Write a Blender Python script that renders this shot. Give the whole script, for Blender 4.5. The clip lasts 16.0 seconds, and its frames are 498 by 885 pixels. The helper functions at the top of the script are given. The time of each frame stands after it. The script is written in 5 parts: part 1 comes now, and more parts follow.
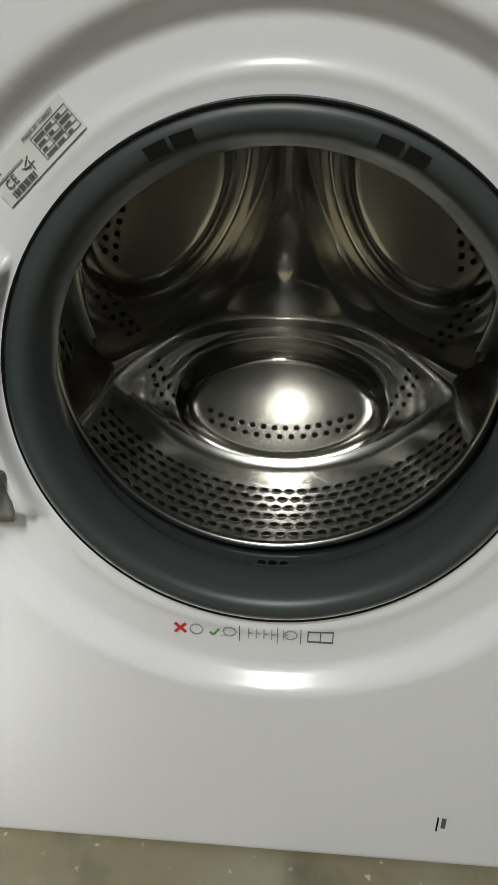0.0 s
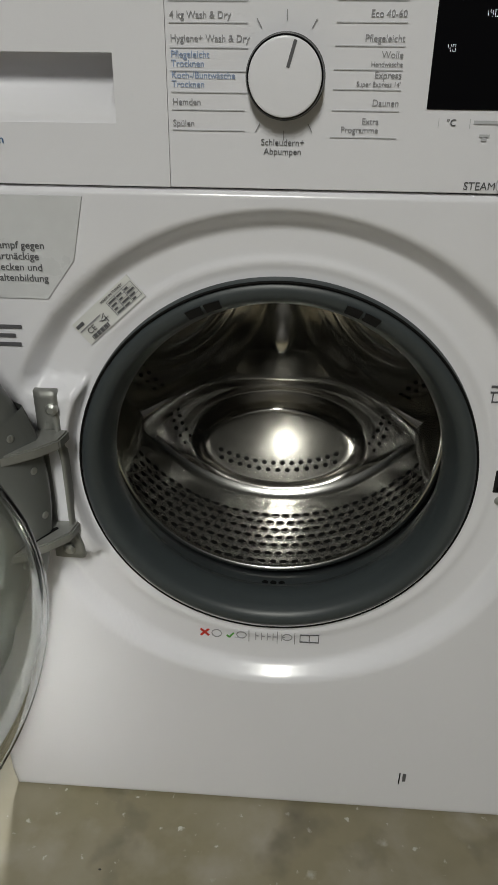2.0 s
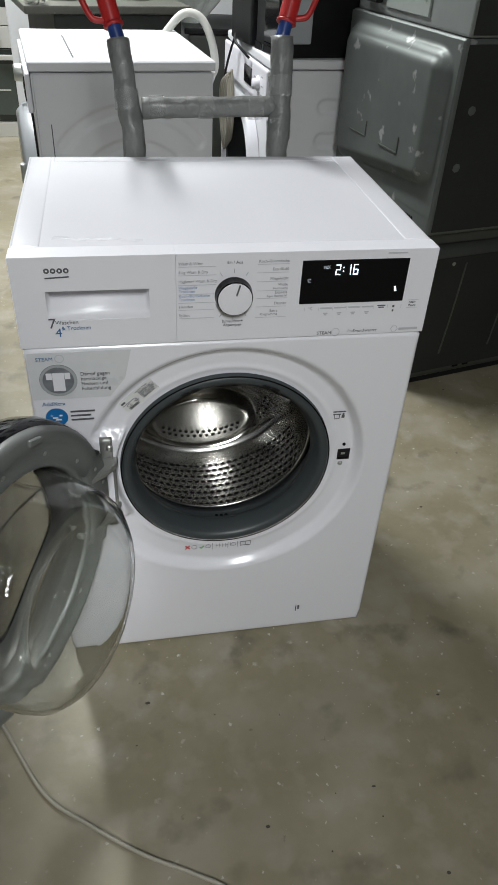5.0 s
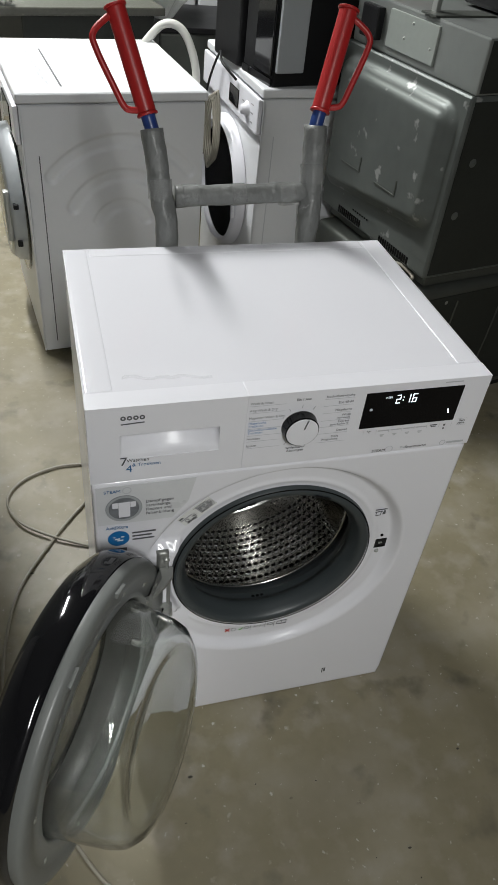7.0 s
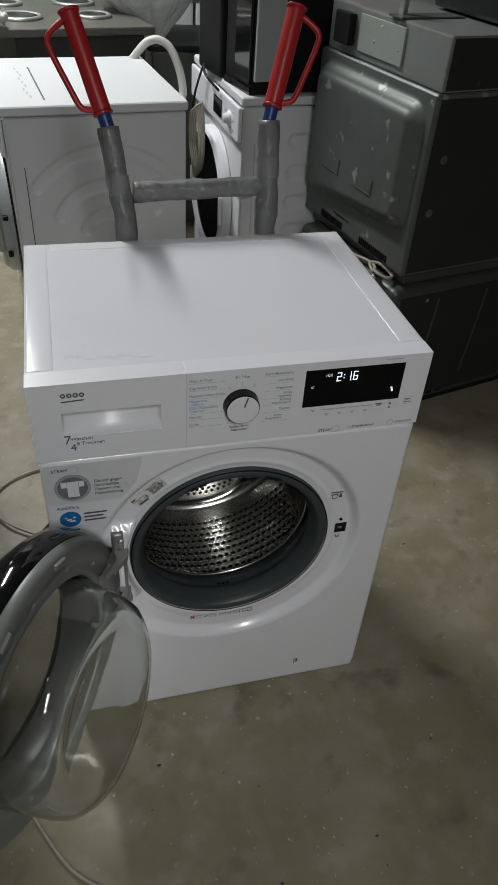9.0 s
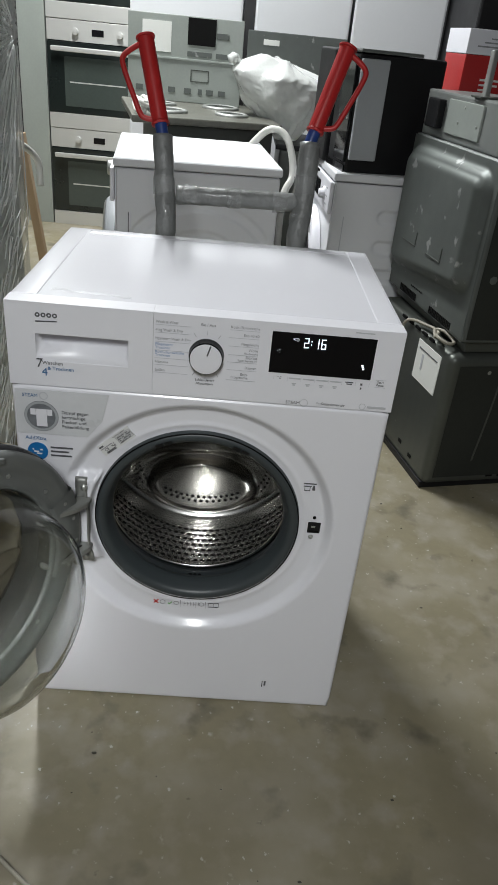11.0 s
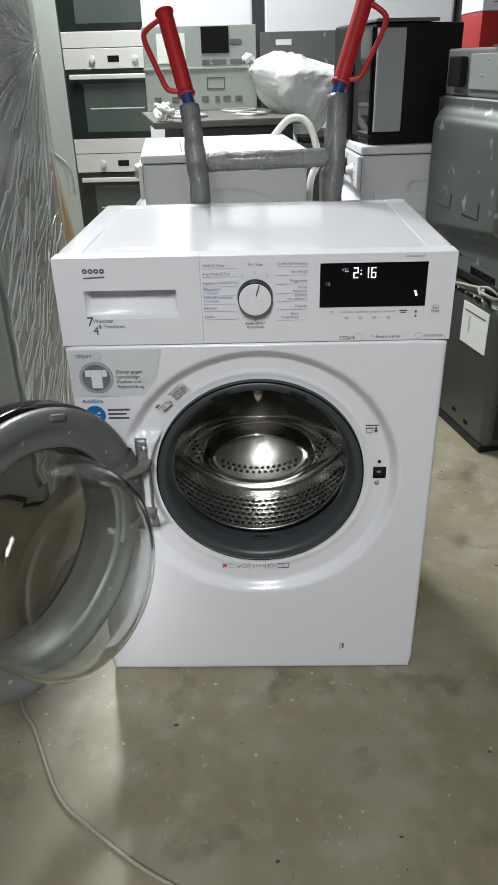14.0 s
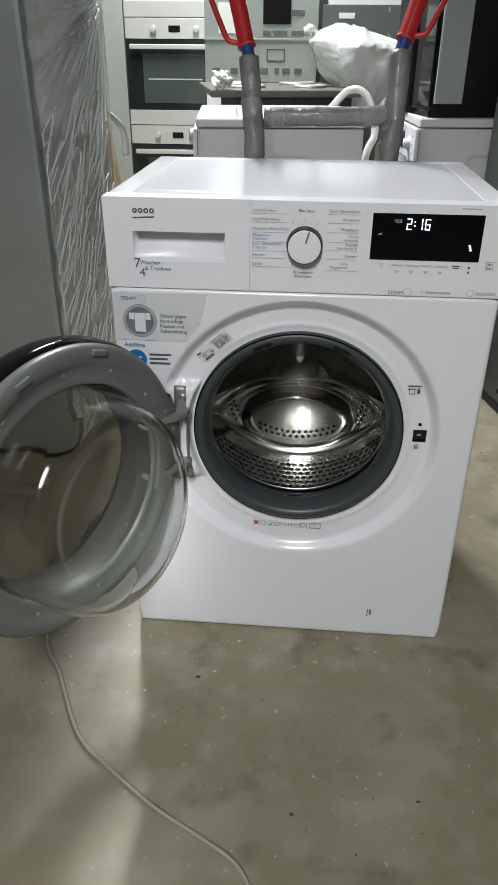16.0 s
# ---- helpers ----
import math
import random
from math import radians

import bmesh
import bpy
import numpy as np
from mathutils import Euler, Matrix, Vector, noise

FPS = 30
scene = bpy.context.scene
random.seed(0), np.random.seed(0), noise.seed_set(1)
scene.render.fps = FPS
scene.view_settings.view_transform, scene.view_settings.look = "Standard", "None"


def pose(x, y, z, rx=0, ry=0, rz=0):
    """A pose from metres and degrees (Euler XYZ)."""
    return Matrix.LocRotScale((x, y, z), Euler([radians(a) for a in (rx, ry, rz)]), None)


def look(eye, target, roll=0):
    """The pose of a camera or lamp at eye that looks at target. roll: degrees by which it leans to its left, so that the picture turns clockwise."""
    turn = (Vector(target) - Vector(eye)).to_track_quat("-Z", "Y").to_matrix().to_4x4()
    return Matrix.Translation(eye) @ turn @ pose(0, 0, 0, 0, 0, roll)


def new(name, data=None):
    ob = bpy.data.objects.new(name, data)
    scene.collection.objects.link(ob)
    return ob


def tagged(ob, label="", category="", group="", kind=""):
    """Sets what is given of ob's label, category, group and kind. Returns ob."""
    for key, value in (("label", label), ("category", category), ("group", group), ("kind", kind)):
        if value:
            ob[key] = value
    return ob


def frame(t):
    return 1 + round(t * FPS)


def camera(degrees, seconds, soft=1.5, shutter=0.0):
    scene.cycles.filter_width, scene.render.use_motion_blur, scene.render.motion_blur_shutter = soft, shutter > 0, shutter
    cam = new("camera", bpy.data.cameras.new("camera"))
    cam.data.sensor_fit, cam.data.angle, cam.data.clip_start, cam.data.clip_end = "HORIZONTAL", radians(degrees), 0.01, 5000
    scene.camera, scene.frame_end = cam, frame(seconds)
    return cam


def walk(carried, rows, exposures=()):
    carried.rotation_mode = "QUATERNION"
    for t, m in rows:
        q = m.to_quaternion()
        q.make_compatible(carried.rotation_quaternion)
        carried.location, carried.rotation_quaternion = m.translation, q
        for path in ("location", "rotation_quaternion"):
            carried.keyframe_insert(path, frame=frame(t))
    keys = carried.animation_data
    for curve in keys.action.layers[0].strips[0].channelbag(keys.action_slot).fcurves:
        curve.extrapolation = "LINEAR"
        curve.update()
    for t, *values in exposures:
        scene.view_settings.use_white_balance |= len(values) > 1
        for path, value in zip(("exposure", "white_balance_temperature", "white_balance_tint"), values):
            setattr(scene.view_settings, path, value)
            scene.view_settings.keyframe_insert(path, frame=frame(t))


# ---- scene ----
cam = camera(38.6, 16.0)
PATH = [
    (0, (0.016, -0.41, 0.628), (-0.107, 1.368, -0.278), 0.8),
    (0.5, (0.024, -0.418, 0.634), (-0.08, 1.383, -0.23), 0.4),
    (1, (0.024, -0.434, 0.633), (-0.118, 1.396, -0.16), 1.0),
    (1.5, (0.022, -0.454, 0.62), (-0.151, 1.404, -0.101), 1.7),
    (2, (0.014, -0.543, 0.772), (-0.097, 1.218, -0.171), 0.7),
    (2.5, (0.015, -0.699, 1.003), (0.004, 0.868, -0.24), 0.3),
    (3, (-0.066, -0.918, 1.067), (0.16, 0.63, -0.18), 3.4),
    (3.5, (-0.109, -0.997, 1.094), (0.115, 0.601, -0.089), 3.6),
    (4, (-0.126, -1.012, 1.107), (0.105, 0.589, -0.07), 4.4),
    (4.2, (-0.133, -1.012, 1.111), (0.119, 0.597, -0.049), 4.4),
    (6.3, (-0.261, -0.715, 1.406), (0.201, 0.722, 0.095), 5.6),
    (6.5, (-0.289, -0.73, 1.41), (0.189, 0.717, 0.114), 7.1),
    (7, (-0.328, -0.736, 1.414), (0.169, 0.693, 0.107), 6.9),
    (7.5, (-0.35, -0.751, 1.426), (0.131, 0.758, 0.205), 5.9),
    (8, (-0.348, -0.757, 1.424), (0.127, 0.759, 0.209), 5.7),
    (8.5, (-0.318, -0.784, 1.402), (0.191, 0.702, 0.164), 7.2),
    (8.7, (-0.283, -0.797, 1.399), (0.214, 0.668, 0.132), 5.9),
    (10.8, (0.034, -0.997, 1.212), (0.11, 0.721, 0.191), 5.0),
    (11, (0.031, -1.006, 1.193), (0.115, 0.728, 0.2), 5.8),
    (11.5, (0.022, -1.022, 1.135), (0.065, 0.703, 0.124), 5.5),
    (12, (0.019, -1.035, 1.087), (0.057, 0.684, 0.065), 5.2),
    (12.5, (0.02, -1.043, 1.071), (0.049, 0.679, 0.054), 4.3),
    (13, (0.015, -1.043, 1.073), (-0.004, 0.692, 0.078), 1.2),
    (13.5, (0.008, -1.038, 1.074), (-0.04, 0.705, 0.094), -0.4),
    (14, (0.012, -1.049, 1.075), (-0.031, 0.715, 0.133), -1.5),
    (14.5, (0.014, -1.052, 1.074), (-0.038, 0.721, 0.15), -1.6),
    (15, (0.013, -1.057, 1.071), (-0.041, 0.716, 0.148), -1.4),
    (15.5, (0.011, -1.062, 1.052), (-0.054, 0.683, 0.078), -0.8),
    (16, (0.009, -1.068, 1.018), (-0.134, 0.675, 0.048), 0.5),
]
EXPOSURES = [(0, -0.05, 6950, 7), (0.5, -0.4, 6950, 4), (1.0, -0.75, 7000, 2), (1.5, -0.8, 7000, 2), (2.0, -0.35, 7000, 8), (2.5, -0.1, 6750, 10), (3.0, 0.52, 6550, 10), (3.5, 0.0, 6500, 10), (4.0, -0.15, 6500, 10), (6.5, -0.53, 6600, 10), (7.0, -0.5, 6650, 10), (7.5, -1.15, 6680, 9), (8.0, -1.25, 6700, 8), (8.7, -1.15, 6650, 10), (11.0, -0.4, 6500, 10), (12.5, -0.25, 6500, 10), (14.5, -0.05, 6500, 10), (16.0, -0.1, 6550, 10)]
walk(cam, [(t, look(eye, target, roll)) for t, eye, target, roll in PATH], EXPOSURES)

# ---- light: two fluorescent battens under the ceiling of a closed store room ----
world = bpy.data.worlds.new("world")
scene.world = world
world.use_nodes = True
world.node_tree.nodes["Background"].inputs[0].default_value = (0.9, 0.95, 1.0, 1)
world.node_tree.nodes["Background"].inputs[1].default_value = 0.004
CEIL = 3.3
TUBES = [(-0.85, 2.5, CEIL, 1.5, 205, 0.10), (-0.26, -2.3, 2.72, 1.2, 45, 0.10), (-0.10, -2.3, 2.72, 1.2, 45, 0.10), (-1.35, 4.2, CEIL, 1.5, 38, 0.12)]


def tube_lamp(x, y, z, length, watts, width):
    data = bpy.data.lights.new("tube_light", "AREA")
    data.shape, data.size, data.size_y = "RECTANGLE", width, length
    data.energy, data.color = watts, (0.97, 1.0, 1.0)
    ob = new("tube_light", data)
    ob.matrix_world = pose(x, y, z - 0.16)


for row in TUBES:
    tube_lamp(*row)


# ---- materials ----
def mat(name, base, rough=0.5, metal=0.0, var=0.12, scale=6.0, bump=0.05, bscale=80.0, stretch=(1, 1, 1), coat=0.0,
        alpha=1.0, transmission=0.0, emit=0.0, rvar=0.1, spot=None, spec=0.5):
    m = bpy.data.materials.new(name)
    m.use_nodes = True
    n, link = m.node_tree.nodes, m.node_tree.links.new
    b = n["Principled BSDF"]
    co = n.new("ShaderNodeTexCoord")
    mp = n.new("ShaderNodeMapping")
    mp.inputs["Scale"].default_value = stretch
    link(co.outputs["Object"], mp.inputs[0])
    big = n.new("ShaderNodeTexNoise")
    big.inputs["Scale"].default_value, big.inputs["Detail"].default_value = scale, 6
    fine = n.new("ShaderNodeTexNoise")
    fine.inputs["Scale"].default_value, fine.inputs["Detail"].default_value = bscale, 4
    link(mp.outputs[0], big.inputs[0])
    link(mp.outputs[0], fine.inputs[0])
    ramp = n.new("ShaderNodeMix")
    ramp.data_type = "RGBA"
    ramp.inputs[6].default_value = (*[c * (1 - var) for c in base], 1)
    ramp.inputs[7].default_value = (*[min(1, c * (1 + var)) for c in base], 1)
    add = n.new("ShaderNodeMath")
    add.operation = "MULTIPLY_ADD"
    add.inputs[1].default_value, add.inputs[2].default_value = 0.35, 0.0
    link(fine.outputs[0], add.inputs[0])
    mix = n.new("ShaderNodeMath")
    mix.operation = "MULTIPLY_ADD"
    mix.inputs[1].default_value = 0.65
    link(big.outputs[0], mix.inputs[0])
    link(add.outputs[0], mix.inputs[2])
    link(mix.outputs[0], ramp.inputs[0])
    out = ramp.outputs[2]
    if spot:
        colour, amount, size = spot
        sp = n.new("ShaderNodeTexNoise")
        sp.inputs["Scale"].default_value, sp.inputs["Detail"].default_value = size, 3
        link(co.outputs["Object"], sp.inputs[0])
        cr = n.new("ShaderNodeValToRGB")
        cr.color_ramp.elements[0].position, cr.color_ramp.elements[1].position = amount, amount + 0.06
        link(sp.outputs[0], cr.inputs[0])
        mx = n.new("ShaderNodeMix")
        mx.data_type = "RGBA"
        mx.inputs[7].default_value = (*colour, 1)
        link(cr.outputs[0], mx.inputs[0])
        link(out, mx.inputs[6])
        out = mx.outputs[2]
    link(out, b.inputs["Base Color"])
    rr = n.new("ShaderNodeMapRange")
    rr.inputs[3].default_value, rr.inputs[4].default_value = max(0.02, rough - rvar), min(1, rough + rvar)
    link(big.outputs[0], rr.inputs[0])
    link(rr.outputs[0], b.inputs["Roughness"])
    b.inputs["Metallic"].default_value = metal
    b.inputs["Coat Weight"].default_value = coat
    b.inputs["Specular IOR Level"].default_value = spec
    b.inputs["Coat Roughness"].default_value = 0.08
    b.inputs["Alpha"].default_value = alpha
    b.inputs["Transmission Weight"].default_value = transmission
    if emit:
        b.inputs["Emission Color"].default_value = (*base, 1)
        b.inputs["Emission Strength"].default_value = emit
    if bump:
        bp = n.new("ShaderNodeBump")
        bp.inputs["Strength"].default_value, bp.inputs["Distance"].default_value = bump, 0.004
        link(fine.outputs[0], bp.inputs["Height"])
        link(bp.outputs[0], b.inputs["Normal"])
    return m


WHITE = mat("white_enamel", (0.775, 0.775, 0.82), 0.22, var=0.02, bump=0.015, bscale=400, coat=0.3, rvar=0.05)
WHITE_PLASTIC = mat("white_plastic", (0.775, 0.775, 0.82), 0.3, var=0.015, bump=0.015, bscale=500, rvar=0.05)
WHITE_OLD = mat("white_enamel_used", (0.70, 0.71, 0.73), 0.35, var=0.05, bump=0.03, bscale=90, rvar=0.1)
RUBBER = mat("grey_rubber", (0.042, 0.051, 0.055), 0.42, var=0.08, bump=0.03, bscale=120, spot=((0.045, 0.052, 0.056), 0.68, 14))
STEEL = mat("drum_steel", (0.66, 0.66, 0.64), 0.235, metal=1.0, var=0.06, bump=0.01, bscale=60, stretch=(1, 1, 1), rvar=0.05)
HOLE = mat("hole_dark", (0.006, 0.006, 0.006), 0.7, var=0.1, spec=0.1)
DOOR_GREY = mat("door_grey_plastic", (0.150, 0.158, 0.152), 0.36, var=0.06, bump=0.03, bscale=300)
SLEEVE = mat("sleeve_plastic", (0.045, 0.046, 0.043), 0.4, var=0.1, bump=0.03, bscale=200)
BLACK_GLOSS = mat("black_gloss", (0.007, 0.007, 0.008), 0.07, var=0.1, bump=0.0, rvar=0.03)
BLACK = mat("black_plastic", (0.010, 0.010, 0.011), 0.4, var=0.15, bump=0.05, bscale=200, spec=0.25)
HINGE_ALLOY = mat("hinge_alloy", (0.30, 0.305, 0.29), 0.45, metal=0.55, var=0.15, bump=0.06, bscale=150)
DISPLAY_BLACK = mat("display_black", (0.004, 0.004, 0.005), 0.12, var=0.1, bump=0, rvar=0.02, spec=0.12)
CHROME = mat("cast_alloy", (0.46, 0.47, 0.45), 0.42, metal=0.8, var=0.1, bump=0.05, bscale=150)


def concrete():
    m = mat("concrete_floor", (0.235, 0.207, 0.133), 0.5, var=0.34, scale=3.2, bump=0.14, bscale=42, rvar=0.16)
    n, link = m.node_tree.nodes, m.node_tree.links.new
    b = n["Principled BSDF"]
    co = n["Texture Coordinate"]
    out = b.inputs["Base Color"].links[0].from_socket
    for size, at, colour, soft in ((6, 0.60, (0.33, 0.30, 0.235), 0.14), (14, 0.62, (0.34, 0.31, 0.25), 0.11), (75, 0.70, (0.56, 0.55, 0.50), 0.025), (38, 0.735, (0.48, 0.46, 0.40), 0.05), (30, 0.75, (0.07, 0.06, 0.045), 0.03), (1.3, 0.58, (0.165, 0.145, 0.10), 0.22), (9, 0.66, (0.13, 0.115, 0.08), 0.07)):
        tex = n.new("ShaderNodeTexNoise")
        tex.inputs["Scale"].default_value, tex.inputs["Detail"].default_value = size, 4
        shift = n.new("ShaderNodeVectorMath")
        shift.inputs[1].default_value = (size * 0.37, size * 0.11, 0)
        link(co.outputs["Object"], shift.inputs[0])
        link(shift.outputs[0], tex.inputs[0])
        ramp = n.new("ShaderNodeValToRGB")
        ramp.color_ramp.elements[0].position, ramp.color_ramp.elements[1].position = at - soft, at + soft
        link(tex.outputs[0], ramp.inputs[0])
        mx = n.new("ShaderNodeMix")
        mx.data_type = "RGBA"
        mx.inputs[7].default_value = (*colour, 1)
        link(ramp.outputs[0], mx.inputs[0])
        link(out, mx.inputs[6])
        out = mx.outputs[2]
    link(out, b.inputs["Base Color"])
    return m


CONCRETE = concrete()
# Wall greys set low to hold back bounced light and dark the reflections.
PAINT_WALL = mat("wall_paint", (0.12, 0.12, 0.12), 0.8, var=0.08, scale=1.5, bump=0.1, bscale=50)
UNLIT_WALL = mat("unlit_wall_tone", (0.04, 0.04, 0.042), 0.8, var=0.2, scale=1.5, bump=0.1, bscale=50)
INK = mat("ink_grey", (0.10, 0.10, 0.11), 0.5, var=0.05, bump=0)
INK_SOFT = mat("ink_soft", (0.29, 0.29, 0.31), 0.5, var=0.05, bump=0)
INK_SKY = mat("ink_sky", (0.27, 0.36, 0.54), 0.5, var=0.05, bump=0)
PICTURE_GREY = mat("picture_grey", (0.17, 0.18, 0.195), 0.35, var=0.7, scale=70, bump=0)
INK_PALE = mat("ink_pale", (0.50, 0.51, 0.54), 0.5, var=0.05, bump=0)
INK_BLUE = mat("ink_blue", (0.03, 0.13, 0.30), 0.5, var=0.05, bump=0)
INK_RED = mat("ink_red", (0.55, 0.03, 0.02), 0.5, var=0.05, bump=0)
INK_GREEN = mat("ink_green", (0.08, 0.35, 0.05), 0.5, var=0.05, bump=0)
FILM_GREY = mat("sticker_film", (0.62, 0.63, 0.65), 0.3, var=0.12, scale=12, bump=0.02)
PAPER = mat("label_paper", (0.74, 0.75, 0.72), 0.35, var=0.05, bump=0.02)
LABEL_SILVER = mat("silver_label", (0.68, 0.685, 0.675), 0.3, var=0.06, bump=0.02)
DISC_BLUE = mat("sticker_blue", (0.015, 0.16, 0.42), 0.3, var=0.05, bump=0)
GLOW = mat("display_digits", (0.85, 0.92, 1.0), 0.5, var=0.0, bump=0, emit=2.0)
RED = mat("red_plastic", (0.42, 0.02, 0.02), 0.38, var=0.15, bump=0.06, bscale=120)
BLUE_PAINT = mat("blue_paint", (0.02, 0.05, 0.20), 0.35, var=0.15, bump=0.03)
TAPE = mat("grey_foam_and_film", (0.165, 0.17, 0.165), 0.42, var=0.4, scale=26, bump=1.0, bscale=70, rvar=0.2, stretch=(1, 1, 0.7), coat=0.12)
CLEAR_TAPE = mat("clear_tape", (0.42, 0.43, 0.42), 0.10, var=0.5, scale=30, bump=1.0, bscale=95, alpha=0.30, rvar=0.08)
TAPE_SHRED = mat("clear_tape_shred", (0.70, 0.71, 0.72), 0.2, var=0.1, bump=0.1, alpha=0.14)
GALV = mat("galvanised_sheet", (0.130, 0.144, 0.136), 0.50, metal=0.45, var=0.34, scale=5, bump=0.10, bscale=24, rvar=0.18, spot=((0.36, 0.37, 0.36), 0.66, 17))
GALV_DARK = mat("dull_sheet_steel", (0.105, 0.113, 0.102), 0.45, metal=0.6, var=0.25, scale=4, bump=0.08, bscale=30, rvar=0.14, spot=((0.22, 0.22, 0.21), 0.73, 13))
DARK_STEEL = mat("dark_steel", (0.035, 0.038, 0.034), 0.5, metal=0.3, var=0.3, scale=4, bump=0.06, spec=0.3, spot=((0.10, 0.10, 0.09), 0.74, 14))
PALE_SHEET = mat("pale_sheet_metal", (0.33, 0.36, 0.335), 0.4, metal=0.3, var=0.16, scale=5, bump=0.03)
INOX = mat("brushed_inox", (0.62, 0.62, 0.60), 0.38, metal=0.55, var=0.06, bump=0.04, bscale=120, stretch=(1, 1, 14))
OVEN_GLASS = mat("oven_glass", (0.012, 0.016, 0.015), 0.06, var=0.2, bump=0, rvar=0.02)
# Paler than the door glass to paint in reflections of the tubes.
OVEN_SHEEN = mat("oven_window_sheen", (0.05, 0.062, 0.056), 0.08, var=0.3, scale=3, bump=0, rvar=0.02)
CABLE = mat("cable_sheath", (0.30, 0.28, 0.23), 0.5, var=0.1, bump=0.02)
WOOD = mat("pale_wood", (0.42, 0.30, 0.19), 0.6, var=0.25, scale=5, bump=0.1, bscale=60, stretch=(6, 6, 1))
FRIDGE_GREY = mat("grey_appliance_steel", (0.17, 0.18, 0.175), 0.3, metal=0.4, var=0.1, scale=2, bump=0.03)
FRIDGE_MID = mat("wrapped_steel", (0.30, 0.32, 0.305), 0.35, metal=0.3, var=0.25, scale=5, bump=0.05)
FRIDGE_WHITE = mat("white_fridge_door", (0.60, 0.61, 0.63), 0.35, var=0.05, scale=2, bump=0.02)
GREY_STRIP = mat("silver_plastic", (0.42, 0.44, 0.46), 0.35, metal=0.2, var=0.06, bump=0.02)
HOB_ENAMEL = mat("worn_enamel", (0.105, 0.105, 0.088), 0.38, var=0.45, scale=9, bump=0.15, spot=((0.26, 0.25, 0.21), 0.68, 17))
TOP_STEEL = mat("bright_galvanised", (0.25, 0.265, 0.255), 0.42, metal=0.5, var=0.22, scale=5, bump=0.06, bscale=30, rvar=0.14, spot=((0.5, 0.5, 0.48), 0.73, 12))
HOSE = mat("pale_hose", (0.62, 0.62, 0.58), 0.4, var=0.08, bump=0.03)
BAG = mat("crumpled_plastic_bag", (0.80, 0.82, 0.80), 0.14, var=0.12, scale=9, bump=0.6, bscale=45, transmission=0.4, rvar=0.08)
FOIL = mat("stretch_film", (0.70, 0.73, 0.70), 0.12, var=0.3, scale=9, bump=0.35, bscale=40, stretch=(1, 1.4, 1), alpha=0.58, rvar=0.08)
# Whiter than the film itself, so the pleats carry its glints in colour.
FOLD_GLINT = mat("gathered_film_glints", (0.84, 0.86, 0.84), 0.15, var=0.1, scale=20, bump=0.2, alpha=0.32, rvar=0.08)


def glass_mat():
    m = bpy.data.materials.new("door_glass")
    m.use_nodes = True
    b = m.node_tree.nodes["Principled BSDF"]
    b.inputs["Base Color"].default_value = (0.84, 0.855, 0.845, 1)
    b.inputs["Roughness"].default_value = 0.02
    b.inputs["IOR"].default_value = 1.47
    b.inputs["Transmission Weight"].default_value = 1.0
    return m


GLASS = glass_mat()
GLASS_TINT = glass_mat()
GLASS_TINT.name = "tinted_glass"
GLASS_TINT.node_tree.nodes["Principled BSDF"].inputs["Base Color"].default_value = (0.52, 0.50, 0.45, 1)


def spun(m):
    """Steel brushed in circles about the drum's axis."""
    n, link = m.node_tree.nodes, m.node_tree.links.new
    t = n.new("ShaderNodeTangent")
    t.direction_type, t.axis = "RADIAL", "Y"
    link(t.outputs[0], n["Principled BSDF"].inputs["Tangent"])
    n["Principled BSDF"].inputs["Anisotropic"].default_value = 0.9
    n["Principled BSDF"].inputs["Anisotropic Rotation"].default_value = 0.25
    return m


STEEL_SPUN = spun(mat("spun_steel", (0.66, 0.64, 0.60), 0.15, metal=1.0, var=0.05, bump=0.02, bscale=60, rvar=0.05))


# ---- mesh helpers ----
def thing(name, m, label, category, group="", kind=""):
    ob = new(name)
    ob.matrix_world = m
    ob.empty_display_size = 0.1
    return tagged(ob, label, category, group, kind)


def part(name, bm, material, parent, label="", smooth=False):
    me = bpy.data.meshes.new(name)
    bmesh.ops.recalc_face_normals(bm, faces=bm.faces)
    if smooth:
        for f in bm.faces:
            f.smooth = True
    bm.to_mesh(me)
    bm.free()
    me.materials.append(material)
    ob = new(name, me)
    ob.parent = parent
    return tagged(ob, label)


def solo(name, bm, material, label, category, m=None, group="", kind="", smooth=False):
    ob = part(name, bm, material, None, smooth=smooth)
    if m is not None:
        ob.matrix_world = m
    return tagged(ob, label, category, group, kind)


def add_box(bm, x0, x1, y0, y1, z0, z1, bevel=0.0, seg=2):
    made = bmesh.ops.create_cube(bm, size=1.0, matrix=Matrix.Translation(((x0 + x1) / 2, (y0 + y1) / 2, (z0 + z1) / 2)) @ Matrix.Diagonal((x1 - x0, y1 - y0, z1 - z0, 1)))
    if bevel:
        edges = list({e for v in made["verts"] for e in v.link_edges})
        bmesh.ops.bevel(bm, geom=edges, offset=bevel, segments=seg, affect="EDGES", profile=0.6)
    return bm


def box(x0, x1, y0, y1, z0, z1, bevel=0.004, seg=2):
    return add_box(bmesh.new(), x0, x1, y0, y1, z0, z1, bevel, seg)


